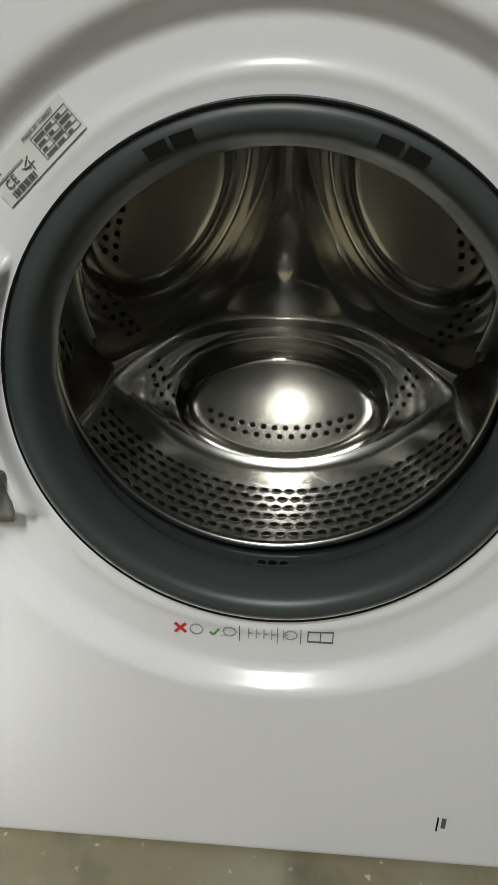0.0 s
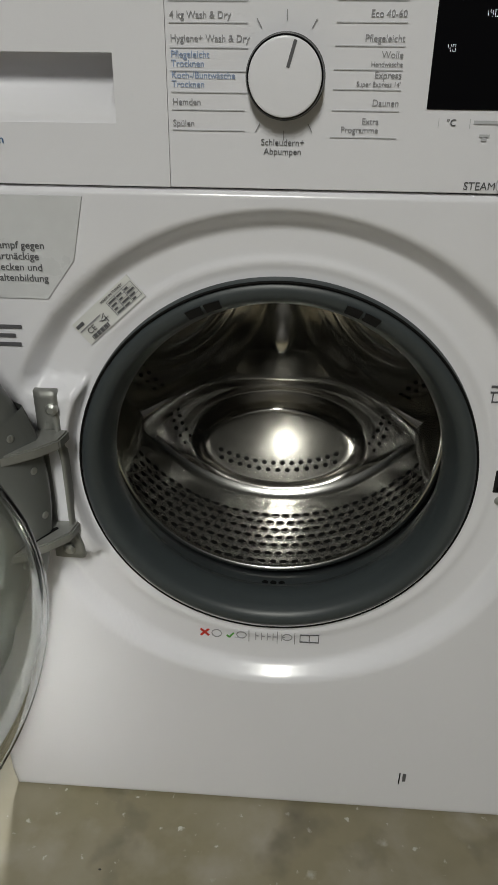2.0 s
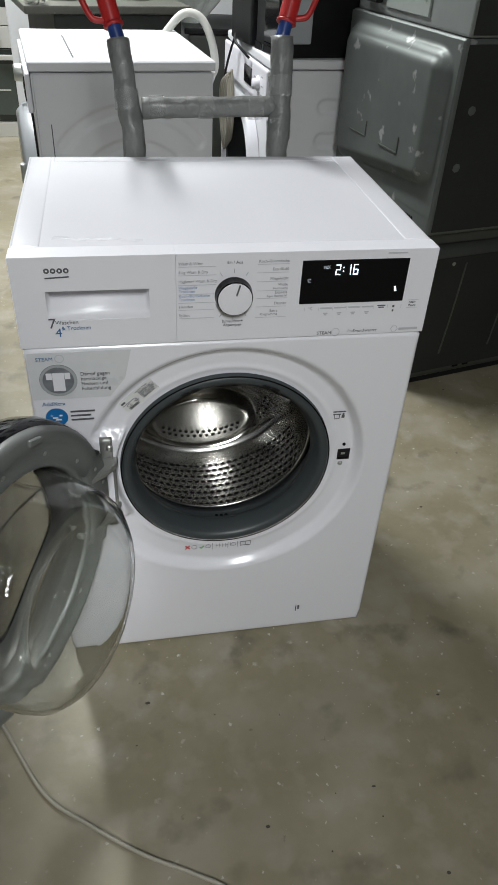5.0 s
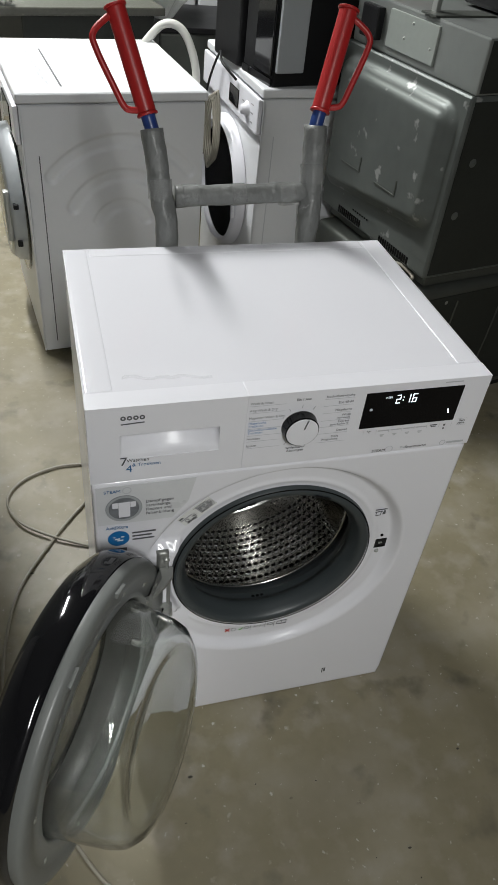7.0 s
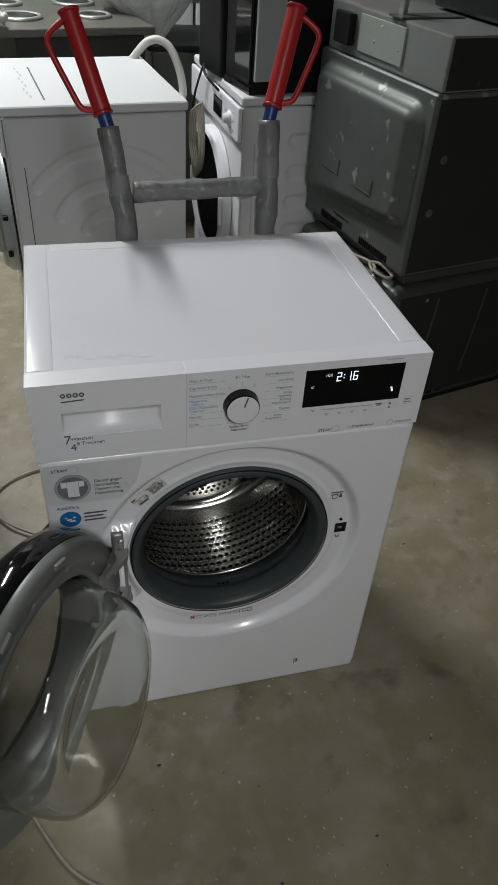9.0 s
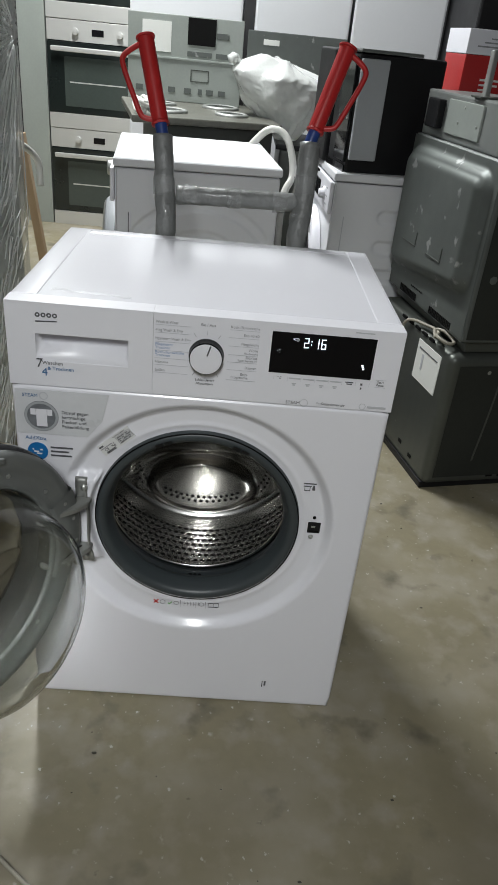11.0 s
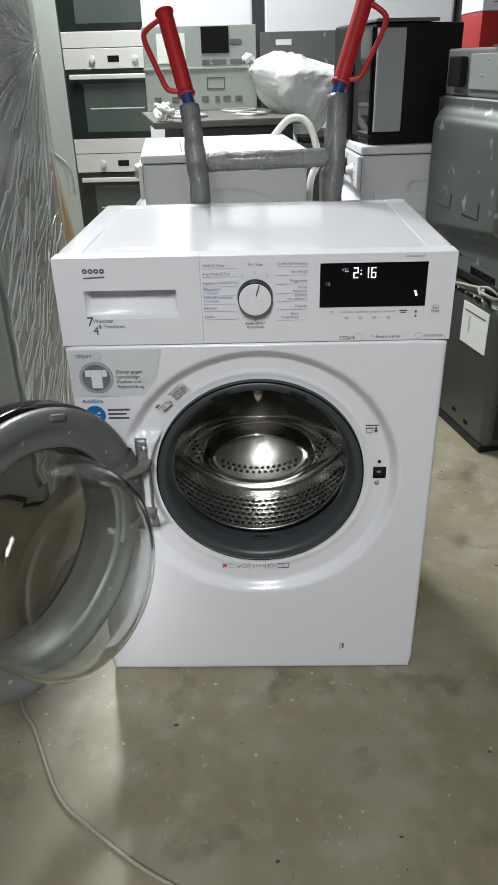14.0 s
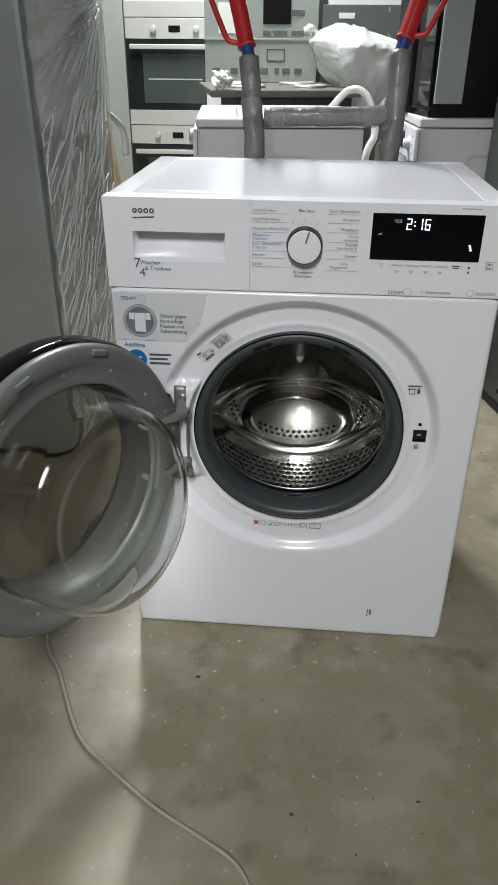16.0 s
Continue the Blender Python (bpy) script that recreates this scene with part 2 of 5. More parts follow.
def revolve(profile, axis="y", centre=(0, 0, 0), n=96, arc=None, bm=None):
    """Turns (radius, offset) pairs about an axis through centre; arc: (start, end) in radians."""
    bm = bm or bmesh.new()
    a0, a1 = arc or (0, 2 * math.pi)
    count = n if not arc else n + 1
    rings = []
    for i in range(count):
        a = a0 + (a1 - a0) * i / n
        c, s = math.cos(a), math.sin(a)
        ring = []
        for r, h in profile:
            p = {"y": (r * c, h, r * s), "z": (r * c, r * s, h), "x": (h, r * c, r * s)}[axis]
            ring.append(bm.verts.new(Vector(p) + Vector(centre)))
        rings.append(ring)
    for i in range(n):
        a, b = rings[i], rings[(i + 1) % count]
        for j in range(len(profile) - 1):
            bm.faces.new((a[j], b[j], b[j + 1], a[j + 1]))
    for j, (r, h) in enumerate(profile):
        if r < 0.001:
            bmesh.ops.remove_doubles(bm, verts=[ring[j] for ring in rings if ring[j].is_valid], dist=0.0005)
    return bm


def disc(r, y0, y1, cx, cz, n=32, bevel=0.0):
    prof = [(0.0001, y0), (r - bevel, y0), (r, y0 + bevel), (r, y1), (0.0001, y1)]
    return revolve(prof, "y", (cx, 0, cz), n)


def smooth_path(points, per=8):
    pts = [Vector(p) for p in points]
    pts = [2 * pts[0] - pts[1]] + pts + [2 * pts[-1] - pts[-2]]
    out = []
    for i in range(1, len(pts) - 2):
        p0, p1, p2, p3 = pts[i - 1:i + 3]
        for k in range(per):
            t = k / per
            out.append(0.5 * ((2 * p1) + (p2 - p0) * t + (2 * p0 - 5 * p1 + 4 * p2 - p3) * t * t + (3 * p1 - p0 - 3 * p2 + p3) * t ** 3))
    out.append(pts[-2])
    return out


def pipe(points, r, n=10, per=8, wobble=0.0, bm=None, cap=True, rfun=None):
    bm = bm or bmesh.new()
    path = smooth_path(points, per)
    rings, side = [], None
    for i, p in enumerate(path):
        d = (path[min(i + 1, len(path) - 1)] - path[max(i - 1, 0)]).normalized()
        side = d.orthogonal().normalized() if side is None else (side - d * side.dot(d)).normalized()
        up = d.cross(side)
        rr = rfun(i / (len(path) - 1)) if rfun else r
        ring = []
        for k in range(n):
            a = 2 * math.pi * k / n
            w = 1 + wobble * noise.noise(Vector((p.x * 40 + math.cos(a) * 1.5, p.y * 40 + math.sin(a) * 1.5, p.z * 40)))
            ring.append(bm.verts.new(p + (side * math.cos(a) + up * math.sin(a)) * rr * w))
        rings.append(ring)
    for a, b in zip(rings, rings[1:]):
        for k in range(n):
            bm.faces.new((a[k], a[(k + 1) % n], b[(k + 1) % n], b[k]))
    if cap:
        bm.faces.new(rings[0][::-1])
        bm.faces.new(rings[-1])
    return bm


def text_bm(words, x, z, size, y, right=False, centre=False, turn=0.0, squeeze=1.0):
    """Flat lettering on a plane that faces -y; size is the capital's height."""
    cu = bpy.data.curves.new("lettering", "FONT")
    cu.body, cu.size, cu.extrude = words, size * 1.45, 0.0002
    cu.align_x = "RIGHT" if right else "CENTER" if centre else "LEFT"
    cu.resolution_u = 3
    ob = bpy.data.objects.new("lettering", cu)
    me = bpy.data.meshes.new_from_object(ob)
    bm = bmesh.new()
    bm.from_mesh(me)
    bpy.data.objects.remove(ob)
    bpy.data.curves.remove(cu)
    bpy.data.meshes.remove(me)
    bmesh.ops.transform(bm, matrix=pose(x, y, z, 90, 0, 0) @ pose(0, 0, 0, 0, 0, turn) @ Matrix.Diagonal((squeeze, 1, 1, 1)), verts=bm.verts)
    return bm


def bars(rows, y, h=0.0028):
    """Unreadable print: thin plates, rows of (x0, x1, z)."""
    bm = bmesh.new()
    for x0, x1, z in rows:
        add_box(bm, x0, x1, y - 0.0003, y, z - h / 2, z + h / 2)
    return bm


def smoothstep(a, b, x):
    t = max(0.0, min(1.0, (x - a) / (b - a)))
    return t * t * (3 - 2 * t)


# ---- the room ----
solo("floor", box(-3.2, 3.2, -3.1, 5.2, -0.1, 0.0, 0), CONCRETE, "worn grey-brown concrete floor with pale specks and stains", "floor", kind="structure")
# Ceiling and walls are added; their dark colour stands in for unlit surroundings.
solo("ceiling", box(-3.2, 3.2, -3.1, 5.2, CEIL, CEIL + 0.1, 0), PAINT_WALL, "plain grey ceiling added over the store room, kept dark against bounce", "ceiling", kind="structure")
solo("wall_north", box(-3.2, 3.2, 5.2, 5.4, 0, CEIL, 0), UNLIT_WALL, "wall behind the stored appliances, lack of light put into its dark colour", "wall", kind="structure")
solo("wall_south", box(-3.2, 3.2, -3.3, -3.1, 0, CEIL, 0), UNLIT_WALL, "wall added to close the room, lack of light put into its dark colour", "wall", kind="structure")
solo("wall_west", box(-3.4, -3.2, -3.3, 5.4, 0, CEIL, 0), PAINT_WALL, "plain grey wall added to close the room, kept dark against bounce", "wall", kind="structure")
solo("wall_east", box(3.2, 3.4, -3.3, 5.4, 0, CEIL, 0), UNLIT_WALL, "wall added to close the room, lack of light put into its dark colour", "wall", kind="structure")
TUBE_GLOW = mat("tube_glow", (0.97, 1, 1), 0.5, var=0, bump=0, emit=9)
for x, y, z, length, watts, width in TUBES:
    lamp = thing("ceiling_lamp", pose(x, y, z), "white fluorescent batten lamp fixed under the ceiling", "lamp", "ceiling lamps")
    for k in (-1, 1):
        if z < CEIL:
            part("suspension_rod", box(-0.004, 0.004, k * length * 0.4 - 0.004, k * length * 0.4 + 0.004, 0, CEIL - z, 0), WHITE_PLASTIC, lamp)
    part("housing", box(-width / 2, width / 2, -length / 2, length / 2, -0.06, 0, 0.004), WHITE_PLASTIC, lamp)
    for k in (-1, 1):
        part("tube", revolve([(0.013, -length / 2 + 0.02), (0.013, length / 2 - 0.02)], "y", (k * width * 0.35, 0, -0.09), 12), TUBE_GLOW, lamp)

# ---- the washer-dryer ----
CX, CZ = 0.0035, 0.442          # porthole centre
W, TOP, SEAM, BACK = 0.299, 0.826, 0.690, 0.452
washer = thing("washer_dryer", pose(0, 0, 0), "white front-loading washer-dryer with its round door wide open", "washing machine")


def dish_depth(x, z):
    r = math.hypot(x - 0.003, z - 0.437)
    d = (0.0155 + 0.003 * smoothstep(0.28, 0.50, z)) * (1 - smoothstep(0.223, 0.242, r))
    keep = smoothstep(0.520, 0.528, z) + (1 - smoothstep(0.345, 0.353, z))
    keep = max(min(1.0, keep), smoothstep(-0.175, -0.155, x), 1 - smoothstep(0.184, 0.190, math.hypot(x - CX, z - CZ)))
    ridge = 0.0018 * math.exp(-((math.hypot(x - CX, z - CZ) - 0.192) / 0.005) ** 2)
    return d * keep - ridge * (0.3 if x < -0.14 else 1)


def front_panel():
    bm = bmesh.new()
    x0, x1, z0, z1 = -W + 0.001, W - 0.001, 0.0008, SEAM - 0.0004
    n, steps = 192, 76
    rings = []
    for i in range(n):
        a = 2 * math.pi * i / n
        c, s = math.cos(a), math.sin(a)
        lim = min((x1 if c > 0 else x0) / c if abs(c) > 1e-6 else 9, ((z1 if s > 0 else z0) - CZ) / s if abs(s) > 1e-6 else 9)
        ring = []
        for j in range(steps + 1):
            u = j / steps
            r = 0.170 + (lim - 0.170) * u ** 1.15
            x, z = r * c, CZ + r * s
            edge = min(x1 - x, x - x0, z - z0, z1 - z)
            y = dish_depth(x, z) + 0.003 * (1 - smoothstep(0, 0.006, edge)) ** 2
            ring.append(bm.verts.new((x, y, z)))
        ring.append(bm.verts.new((lim * c, 0.02, CZ + lim * s)))
        rings.append(ring)
    for i in range(n):
        a, b = rings[i], rings[(i + 1) % n]
        for j in range(steps + 1):
            bm.faces.new((a[j], b[j], b[j + 1], a[j + 1]))
    return bm


part("front_panel", front_panel(), WHITE, washer, smooth=True)
shell = bmesh.new()
for spec in ((-W, -W + 0.004, 0.02, BACK, 0.012, 0.80), (W - 0.004, W, 0.02, BACK, 0.012, 0.80), (-W + 0.005, W - 0.005, BACK - 0.004, BACK, 0.012, 0.80),
             (-W + 0.005, W - 0.005, 0.022, BACK - 0.006, 0.012, 0.016)):
    add_box(shell, *spec)
part("cabinet", shell, WHITE, washer)


def top_plate():
    bm = bmesh.new()
    add_box(bm, -W - 0.001, W + 0.001, 0.0343, BACK + 0.002, 0.800, TOP - 0.0012, 0.0012, 2)
    return bm


lid = part("top_plate", top_plate(), WHITE, washer, "smooth white top with raised side rims")
for x0, x1, y0, y1 in ((-W, -W + 0.04, 0.036, BACK), (W - 0.04, W, 0.036, BACK), (-W + 0.041, W - 0.041, BACK - 0.03, BACK)):
    part("rim", box(x0, x1, y0, y1, TOP - 0.010, TOP - 0.0004, 0.0045, 4), WHITE, lid, smooth=True)
def remnant():
    bm = bmesh.new()
    top_row, low_row = [], []
    for i in range(25):
        u = i / 24
        x = -0.245 + 0.125 * u
        y = 0.062 + 0.006 * noise.noise(Vector((u * 5, 0, 0))) - 0.012 * u
        h = 0.004 + 0.006 * abs(noise.noise(Vector((u * 9, 3, 0))))
        top_row.append(bm.verts.new((x, y + h, TOP + 0.0006 + 0.002 * abs(noise.noise(Vector((u * 14, 1, 0)))))))
        low_row.append(bm.verts.new((x, y, TOP - 0.0008)))
    for i in range(24):
        bm.faces.new((low_row[i], low_row[i + 1], top_row[i + 1], top_row[i]))
    return bm


part("tape_remnant", remnant(), TAPE_SHRED, washer, "torn strip of clear tape")
for x in (-0.25, 0.25):
    for y in (0.06, 0.40):
        part("foot", revolve([(0.0001, 0.0), (0.022, 0.0), (0.022, 0.010), (0.008, 0.012), (0.0001, 0.012)], "z", (x, y, 0), 16), BLACK, washer)


# control fascia: a drawer front on one side, the panel with knob and display on the other
def drawer_front():
    bm = bmesh.new()
    x0, x1, z0, z1 = -0.257, -0.117, 0.733, 0.777
    for spec in ((-W - 0.001, x0, SEAM + 0.001, TOP), (x1, -0.0801, SEAM + 0.001, TOP), (x0, x1, z1, TOP), (x0, x1, SEAM + 0.001, z0)):
        add_box(bm, spec[0], spec[1], 0.0, 0.034, spec[2], spec[3])
    bmesh.ops.remove_doubles(bm, verts=bm.verts, dist=0.0001)
    return bm


def grip_scoop():
    bm = bmesh.new()
    x0, x1, z0, z1 = -0.257, -0.117, 0.733, 0.777
    rows = []
    for k in range(13):
        u = k / 12
        z = z0 + (z1 - z0) * u
        y = 0.001 + 0.030 * smoothstep(0.0, 0.95, u)
        rows.append([bm.verts.new((x, yy, z)) for x, yy in ((x0, min(y, 0.001)), (x0 + 0.006, y), (x1 - 0.006, y), (x1, min(y, 0.001)))])
    for a, b in zip(rows, rows[1:]):
        for j in range(3):
            bm.faces.new((a[j], a[j + 1], b[j + 1], b[j]))
    return bm


drawer = part("detergent_drawer", drawer_front(), WHITE_PLASTIC, washer)
part("grip", grip_scoop(), WHITE_PLASTIC, drawer, smooth=True)
fascia = part("control_panel", box(-0.0799, W + 0.001, 0.0, 0.034, SEAM + 0.001, TOP, 0.0008, 2), WHITE_PLASTIC, washer)
F = -0.0006


def print_on(parent, name, bm, material, label=""):
    return part(name, bm, material, parent, label)


# maker's mark as a plain bar with an underline
mark = bmesh.new()
for x in (-0.2515, -0.2430, -0.2345, -0.2260):
    revolve([(0.0016, F), (0.0037, F), (0.0037, F - 0.0004), (0.0016, F - 0.0004), (0.0016, F)], "y", (x, 0, 0.8070), 20, bm=mark)
underline = add_box(bmesh.new(), -0.016, 0.016, F - 0.0004, F, -0.0009, 0.0009)
bmesh.ops.transform(underline, matrix=pose(-0.239, 0, 0.7975, 0, -3, 0), verts=underline.verts)
print_on(drawer, "brand_mark", mark, INK)
print_on(drawer, "underline", underline, INK)
print_on(drawer, "lettering", text_bm("7", -0.258, 0.722, 0.015, F), INK, "grey printed figure")
print_on(drawer, "lettering", text_bm("4", -0.250, 0.7085, 0.013, F), INK_BLUE, "blue printed figure")
print_on(drawer, "lettering", text_bm("Waschen", -0.2485, 0.7275, 0.0058, F), INK, "grey printed word")
print_on(drawer, "lettering", text_bm("& Trocknen", -0.241, 0.7185, 0.0058, F), INK_BLUE, "blue printed words")
for k, (words, z) in enumerate((("Wash & Wear", 0.810), ("4 kg Wash & Dry", 0.7975), ("Hygiene+ Wash & Dry", 0.784), ("Pflegeleicht", 0.7745), ("Trocknen", 0.769),
                                ("Koch-/Buntwäsche", 0.762), ("Trocknen", 0.7565), ("Hemden", 0.7455), ("Spülen", 0.732))):
    print_on(fascia, "lettering", text_bm(words, -0.0765, z, 0.0042, F, squeeze=0.95), INK_SKY if 3 < k + 1 < 8 else INK_SOFT, "small printed programme name")
for words, z, size in (("Koch-/Buntwäsche", 0.811, 0.0042), ("Eco 40-60", 0.799, 0.0042), ("Pflegeleicht", 0.785, 0.0042), ("Wolle", 0.7755, 0.0042), ("Handwäsche", 0.7705, 0.003),
                       ("Express", 0.7635, 0.0042), ("Super Express 14'", 0.7585, 0.003), ("Daunen", 0.7465, 0.0042), ("Extra", 0.735, 0.004), ("Programme", 0.7295, 0.004)):
    print_on(fascia, "lettering", text_bm(words, 0.0795 if z > 0.736 else 0.067, z, size, F, right=True, squeeze=0.95), INK_SOFT, "small printed programme name")
print_on(fascia, "lettering", text_bm("Ein / Aus", 0.002, 0.8105, 0.0042, F, centre=True), INK, "small printed words")
print_on(fascia, "lettering", text_bm("Schleudern+", 0.001, 0.7205, 0.0042, F, centre=True), INK, "small printed words")
print_on(fascia, "lettering", text_bm("Abpumpen", 0.001, 0.7145, 0.0042, F, centre=True), INK, "small printed words")
for z in (0.8075, 0.795, 0.7805, 0.7665, 0.7535, 0.7425, 0.7295):
    print_on(fascia, "ruled_line", bars([(-0.077, -0.034 + (0.01 if z > 0.75 else 0.008), z)], F, 0.0005), INK_PALE)
for z in (0.8085, 0.796, 0.7825, 0.7685, 0.7565, 0.7435, 0.7265):
    print_on(fascia, "ruled_line", bars([(0.034, 0.080, z)], F, 0.0005), INK_PALE)

for a in (150, 180, 210, 330, 0, 30):
    tick = add_box(bmesh.new(), -0.0003, 0.0003, F - 0.0003, F, 0.0335, 0.0395)
    bmesh.ops.transform(tick, matrix=pose(0.0015, 0, 0.7635, 0, a, 0), verts=tick.verts)
    part("scale_tick", tick, INK_SOFT, fascia)
knob = part("programme_knob", revolve([(0.0272, 0.001), (0.0270, -0.002), (0.0262, -0.0030), (0.0258, -0.0135), (0.0252, -0.0152), (0.0240, -0.0156)], "y", (0.0015, 0, 0.7635), 64), BLACK_GLOSS, fascia, "white round knob with a black rim", smooth=True)
part("cap", revolve([(0.0243, -0.0145), (0.0242, -0.0159), (0.0237, -0.0163), (0.0225, -0.0164), (0.0001, -0.0164)], "y", (0.0015, 0, 0.7635), 64), WHITE_PLASTIC, knob, "white knob cap", smooth=True)
pointer = add_box(bmesh.new(), -0.0011, 0.0011, -0.0169, -0.0163, 0.006, 0.0228)
bmesh.ops.transform(pointer, matrix=pose(0.0015, 0, 0.7635, 0, 16, 0), verts=pointer.verts)
part("pointer", pointer, INK, knob, "black pointer line")

display = part("display", box(0.0985, 0.2575, -0.0012, 0.002, 0.745, 0.812, 0.0006, 1), DISPLAY_BLACK, fascia, "glossy black display window")
D = -0.0015


def segment_figures(digits, x, z, h):
    """Seven-segment figures."""
    table = {"2": "abged", "1": "bc", "6": "afgedc", "4": "fgbc", "0": "abcdef", ":": ""}
    bm, w, t = bmesh.new(), h * 0.47, h * 0.10
    for ch in digits:
        if ch == ":":
            for dz in (0.3, 0.65):
                add_box(bm, x, x + t, D - 0.0003, D, z + h * dz, z + h * dz + t)
            x += t * 3
            continue
        seg = {"a": (0, w, h - t, h), "g": (0, w, h / 2 - t / 2, h / 2 + t / 2), "d": (0, w, 0, t), "f": (0, t, h / 2, h), "b": (w - t, w, h / 2, h), "e": (0, t, 0, h / 2), "c": (w - t, w, 0, h / 2)}
        for key in table[ch]:
            a, b, c, d = seg[key]
            add_box(bm, x + a + 0.0002, x + b - 0.0002, D - 0.0003, D, z + c + 0.0002, z + d - 0.0002)
        x += w * 1.42
    return bm


part("digits", segment_figures("2:16", 0.1475, 0.7895, 0.0160), GLOW, display, "glowing white time figures")
part("digits", segment_figures("1400", 0.1285, 0.7995, 0.0046), GLOW, display, "glowing white spin speed")
part("digits", segment_figures("40", 0.1075, 0.7795, 0.0046), GLOW, display, "glowing white temperature")
part("indicator", bars([(0.2405, 0.2435, 0.7655), (0.2395, 0.2425, 0.7685), (0.2415, 0.2445, 0.7625)], D, 0.0022), GLOW, display, "small glowing symbol")
for k in range(8):
    part("divider", box(0.1075 + 0.0213 * k, 0.1079 + 0.0213 * k, F - 0.0003, F, 0.7335, 0.7395, 0), INK_PALE, fascia)
for k in range(4):
    x = 0.1315 + 0.0213 * k
    part("key_print", bars([(x, x + 0.018, 0.7375)], F, 0.0022), INK_PALE, fascia)
    part("key_symbol", bars([(x + 0.005, x + 0.012, 0.729), (x + 0.0065, x + 0.0105, 0.7265)], F, 0.0018), INK_PALE, fascia)
part("lettering", text_bm("°C", 0.113, 0.735, 0.0042, F), INK, fascia)
part("key_print", bars([(0.2195, 0.232, 0.7385), (0.2215, 0.230, 0.7355)], F, 0.0018), INK, fascia)
part("key_symbol", bars([(0.243, 0.2465, 0.7365), (0.2435, 0.246, 0.7295)], F, 0.0035), INK, fascia)
part("lettering", text_bm("Start", 0.274, 0.7405, 0.0036, F, centre=True), INK, fascia)
part("lettering", text_bm("Pause", 0.274, 0.7355, 0.0036, F, centre=True), INK, fascia)
part("ruled_line", bars([(0.266, 0.283, 0.746), (0.266, 0.283, 0.7335)], F, 0.0005), INK_PALE, fascia)
part("lettering", text_bm("STEAM", 0.1305, 0.6935, 0.0052, F), INK, fascia)
part("ring_mark", revolve([(0.0058, F), (0.0065, F), (0.0065, F - 0.0003), (0.0058, F - 0.0003), (0.0058, F)], "y", (0.1595, 0, 0.697), 24), INK_PALE, fascia)
part("lettering", text_bm("Pro", 0.1785, 0.6955, 0.0046, F), INK_PALE, fascia)
part("lettering", text_bm("SmartInverter", 0.187, 0.6955, 0.0046, F), INK, fascia)
part("ring_mark", revolve([(0.0048, F), (0.0058, F), (0.0058, F - 0.0003), (0.0048, F - 0.0003), (0.0048, F)], "y", (0.2525, 0, 0.6985), 6), INK_PALE, fascia)
part("key_print", bars([(0.260, 0.290, 0.698)], F, 0.0038), INK_PALE, fascia)
part("key_print", bars([(0.223, 0.252, 0.8205)], F, 0.0018), INK_PALE, fascia)

# stickers on the front
FY = -0.0012
film = bmesh.new()
outline = [(-0.294, 0.683), (-0.147, 0.683), (-0.158, 0.635), (-0.182, 0.604), (-0.294, 0.604)]
low_ring = [film.verts.new((x, -0.0004, z)) for x, z in outline]
top_ring = [film.verts.new((x, FY, z)) for x, z in outline]
film.faces.new(top_ring)
for k in range(len(outline)):
    film.faces.new((low_ring[k - 1], low_ring[k], top_ring[k], top_ring[k - 1]))
sticker = part("sticker", film, FILM_GREY, washer, "grey clear film sticker with a laundry picture")
SY = -0.0018
part("lettering", text_bm("STEAM", -0.283, 0.6705, 0.0056, SY), INK_BLUE, sticker)
part("ring_mark", revolve([(0.0055, SY), (0.0068, SY), (0.0068, SY - 0.0003), (0.0055, SY - 0.0003), (0.0055, SY)], "y", (-0.2495, 0, 0.6735), 24), INK_PALE, sticker)
part("drum_picture", revolve([(0.0001, SY), (0.027, SY), (0.027, SY - 0.0003), (0.0001, SY - 0.0003)], "y", (-0.2545, 0, 0.637), 40), PICTURE_GREY, sticker)
part("drum_rim", revolve([(0.0225, SY - 0.0004), (0.0265, SY - 0.0004), (0.0265, SY - 0.0006), (0.0225, SY - 0.0006), (0.0225, SY - 0.0004)], "y", (-0.2545, 0, 0.637), 40), GREY_STRIP, sticker)
shirt = bmesh.new()
add_box(shirt, -0.2625, -0.2455, SY - 0.0007, SY - 0.0004, 0.619, 0.650)
for x0, x1 in ((-0.2715, -0.2630), (-0.2450, -0.2370)):
    add_box(shirt, x0, x1, SY - 0.0007, SY - 0.0004, 0.639, 0.650)
part("shirt_picture", shirt, WHITE_PLASTIC, sticker)
for k, words in enumerate(("Dampf gegen", "hartnäckige", "Flecken und", "Faltenbildung")):
    part("lettering", text_bm(words, -0.2225, 0.6435 - 0.0085 * k, 0.0056, SY), INK, sticker)
part("lettering", text_bm("AddXtra", -0.283, 0.5925, 0.0066, FY), INK_BLUE, washer)
part("round_sticker", revolve([(0.0001, FY), (0.0165, FY), (0.0165, FY - 0.0003), (0.0001, FY - 0.0003)], "y", (-0.264, 0, 0.571), 40), DISC_BLUE, washer, "round blue sticker")
part("print_lines", bars([(-0.243, -0.207, 0.580), (-0.243, -0.213, 0.5725), (-0.243, -0.209, 0.565)], FY, 0.0030), INK, washer)
part("brand_mark", bars([(-0.284, -0.252, 0.5445)], FY, 0.0075), INK, washer)
part("sticker_symbol", bars([(-0.266, -0.257, 0.567), (-0.270, -0.262, 0.5705), (-0.260, -0.2555, 0.5745)], FY - 0.0006, 0.0028), WHITE_PLASTIC, washer)
part("lettering", text_bm("+", -0.2735, 0.5715, 0.006, FY - 0.0006), WHITE_PLASTIC, washer)


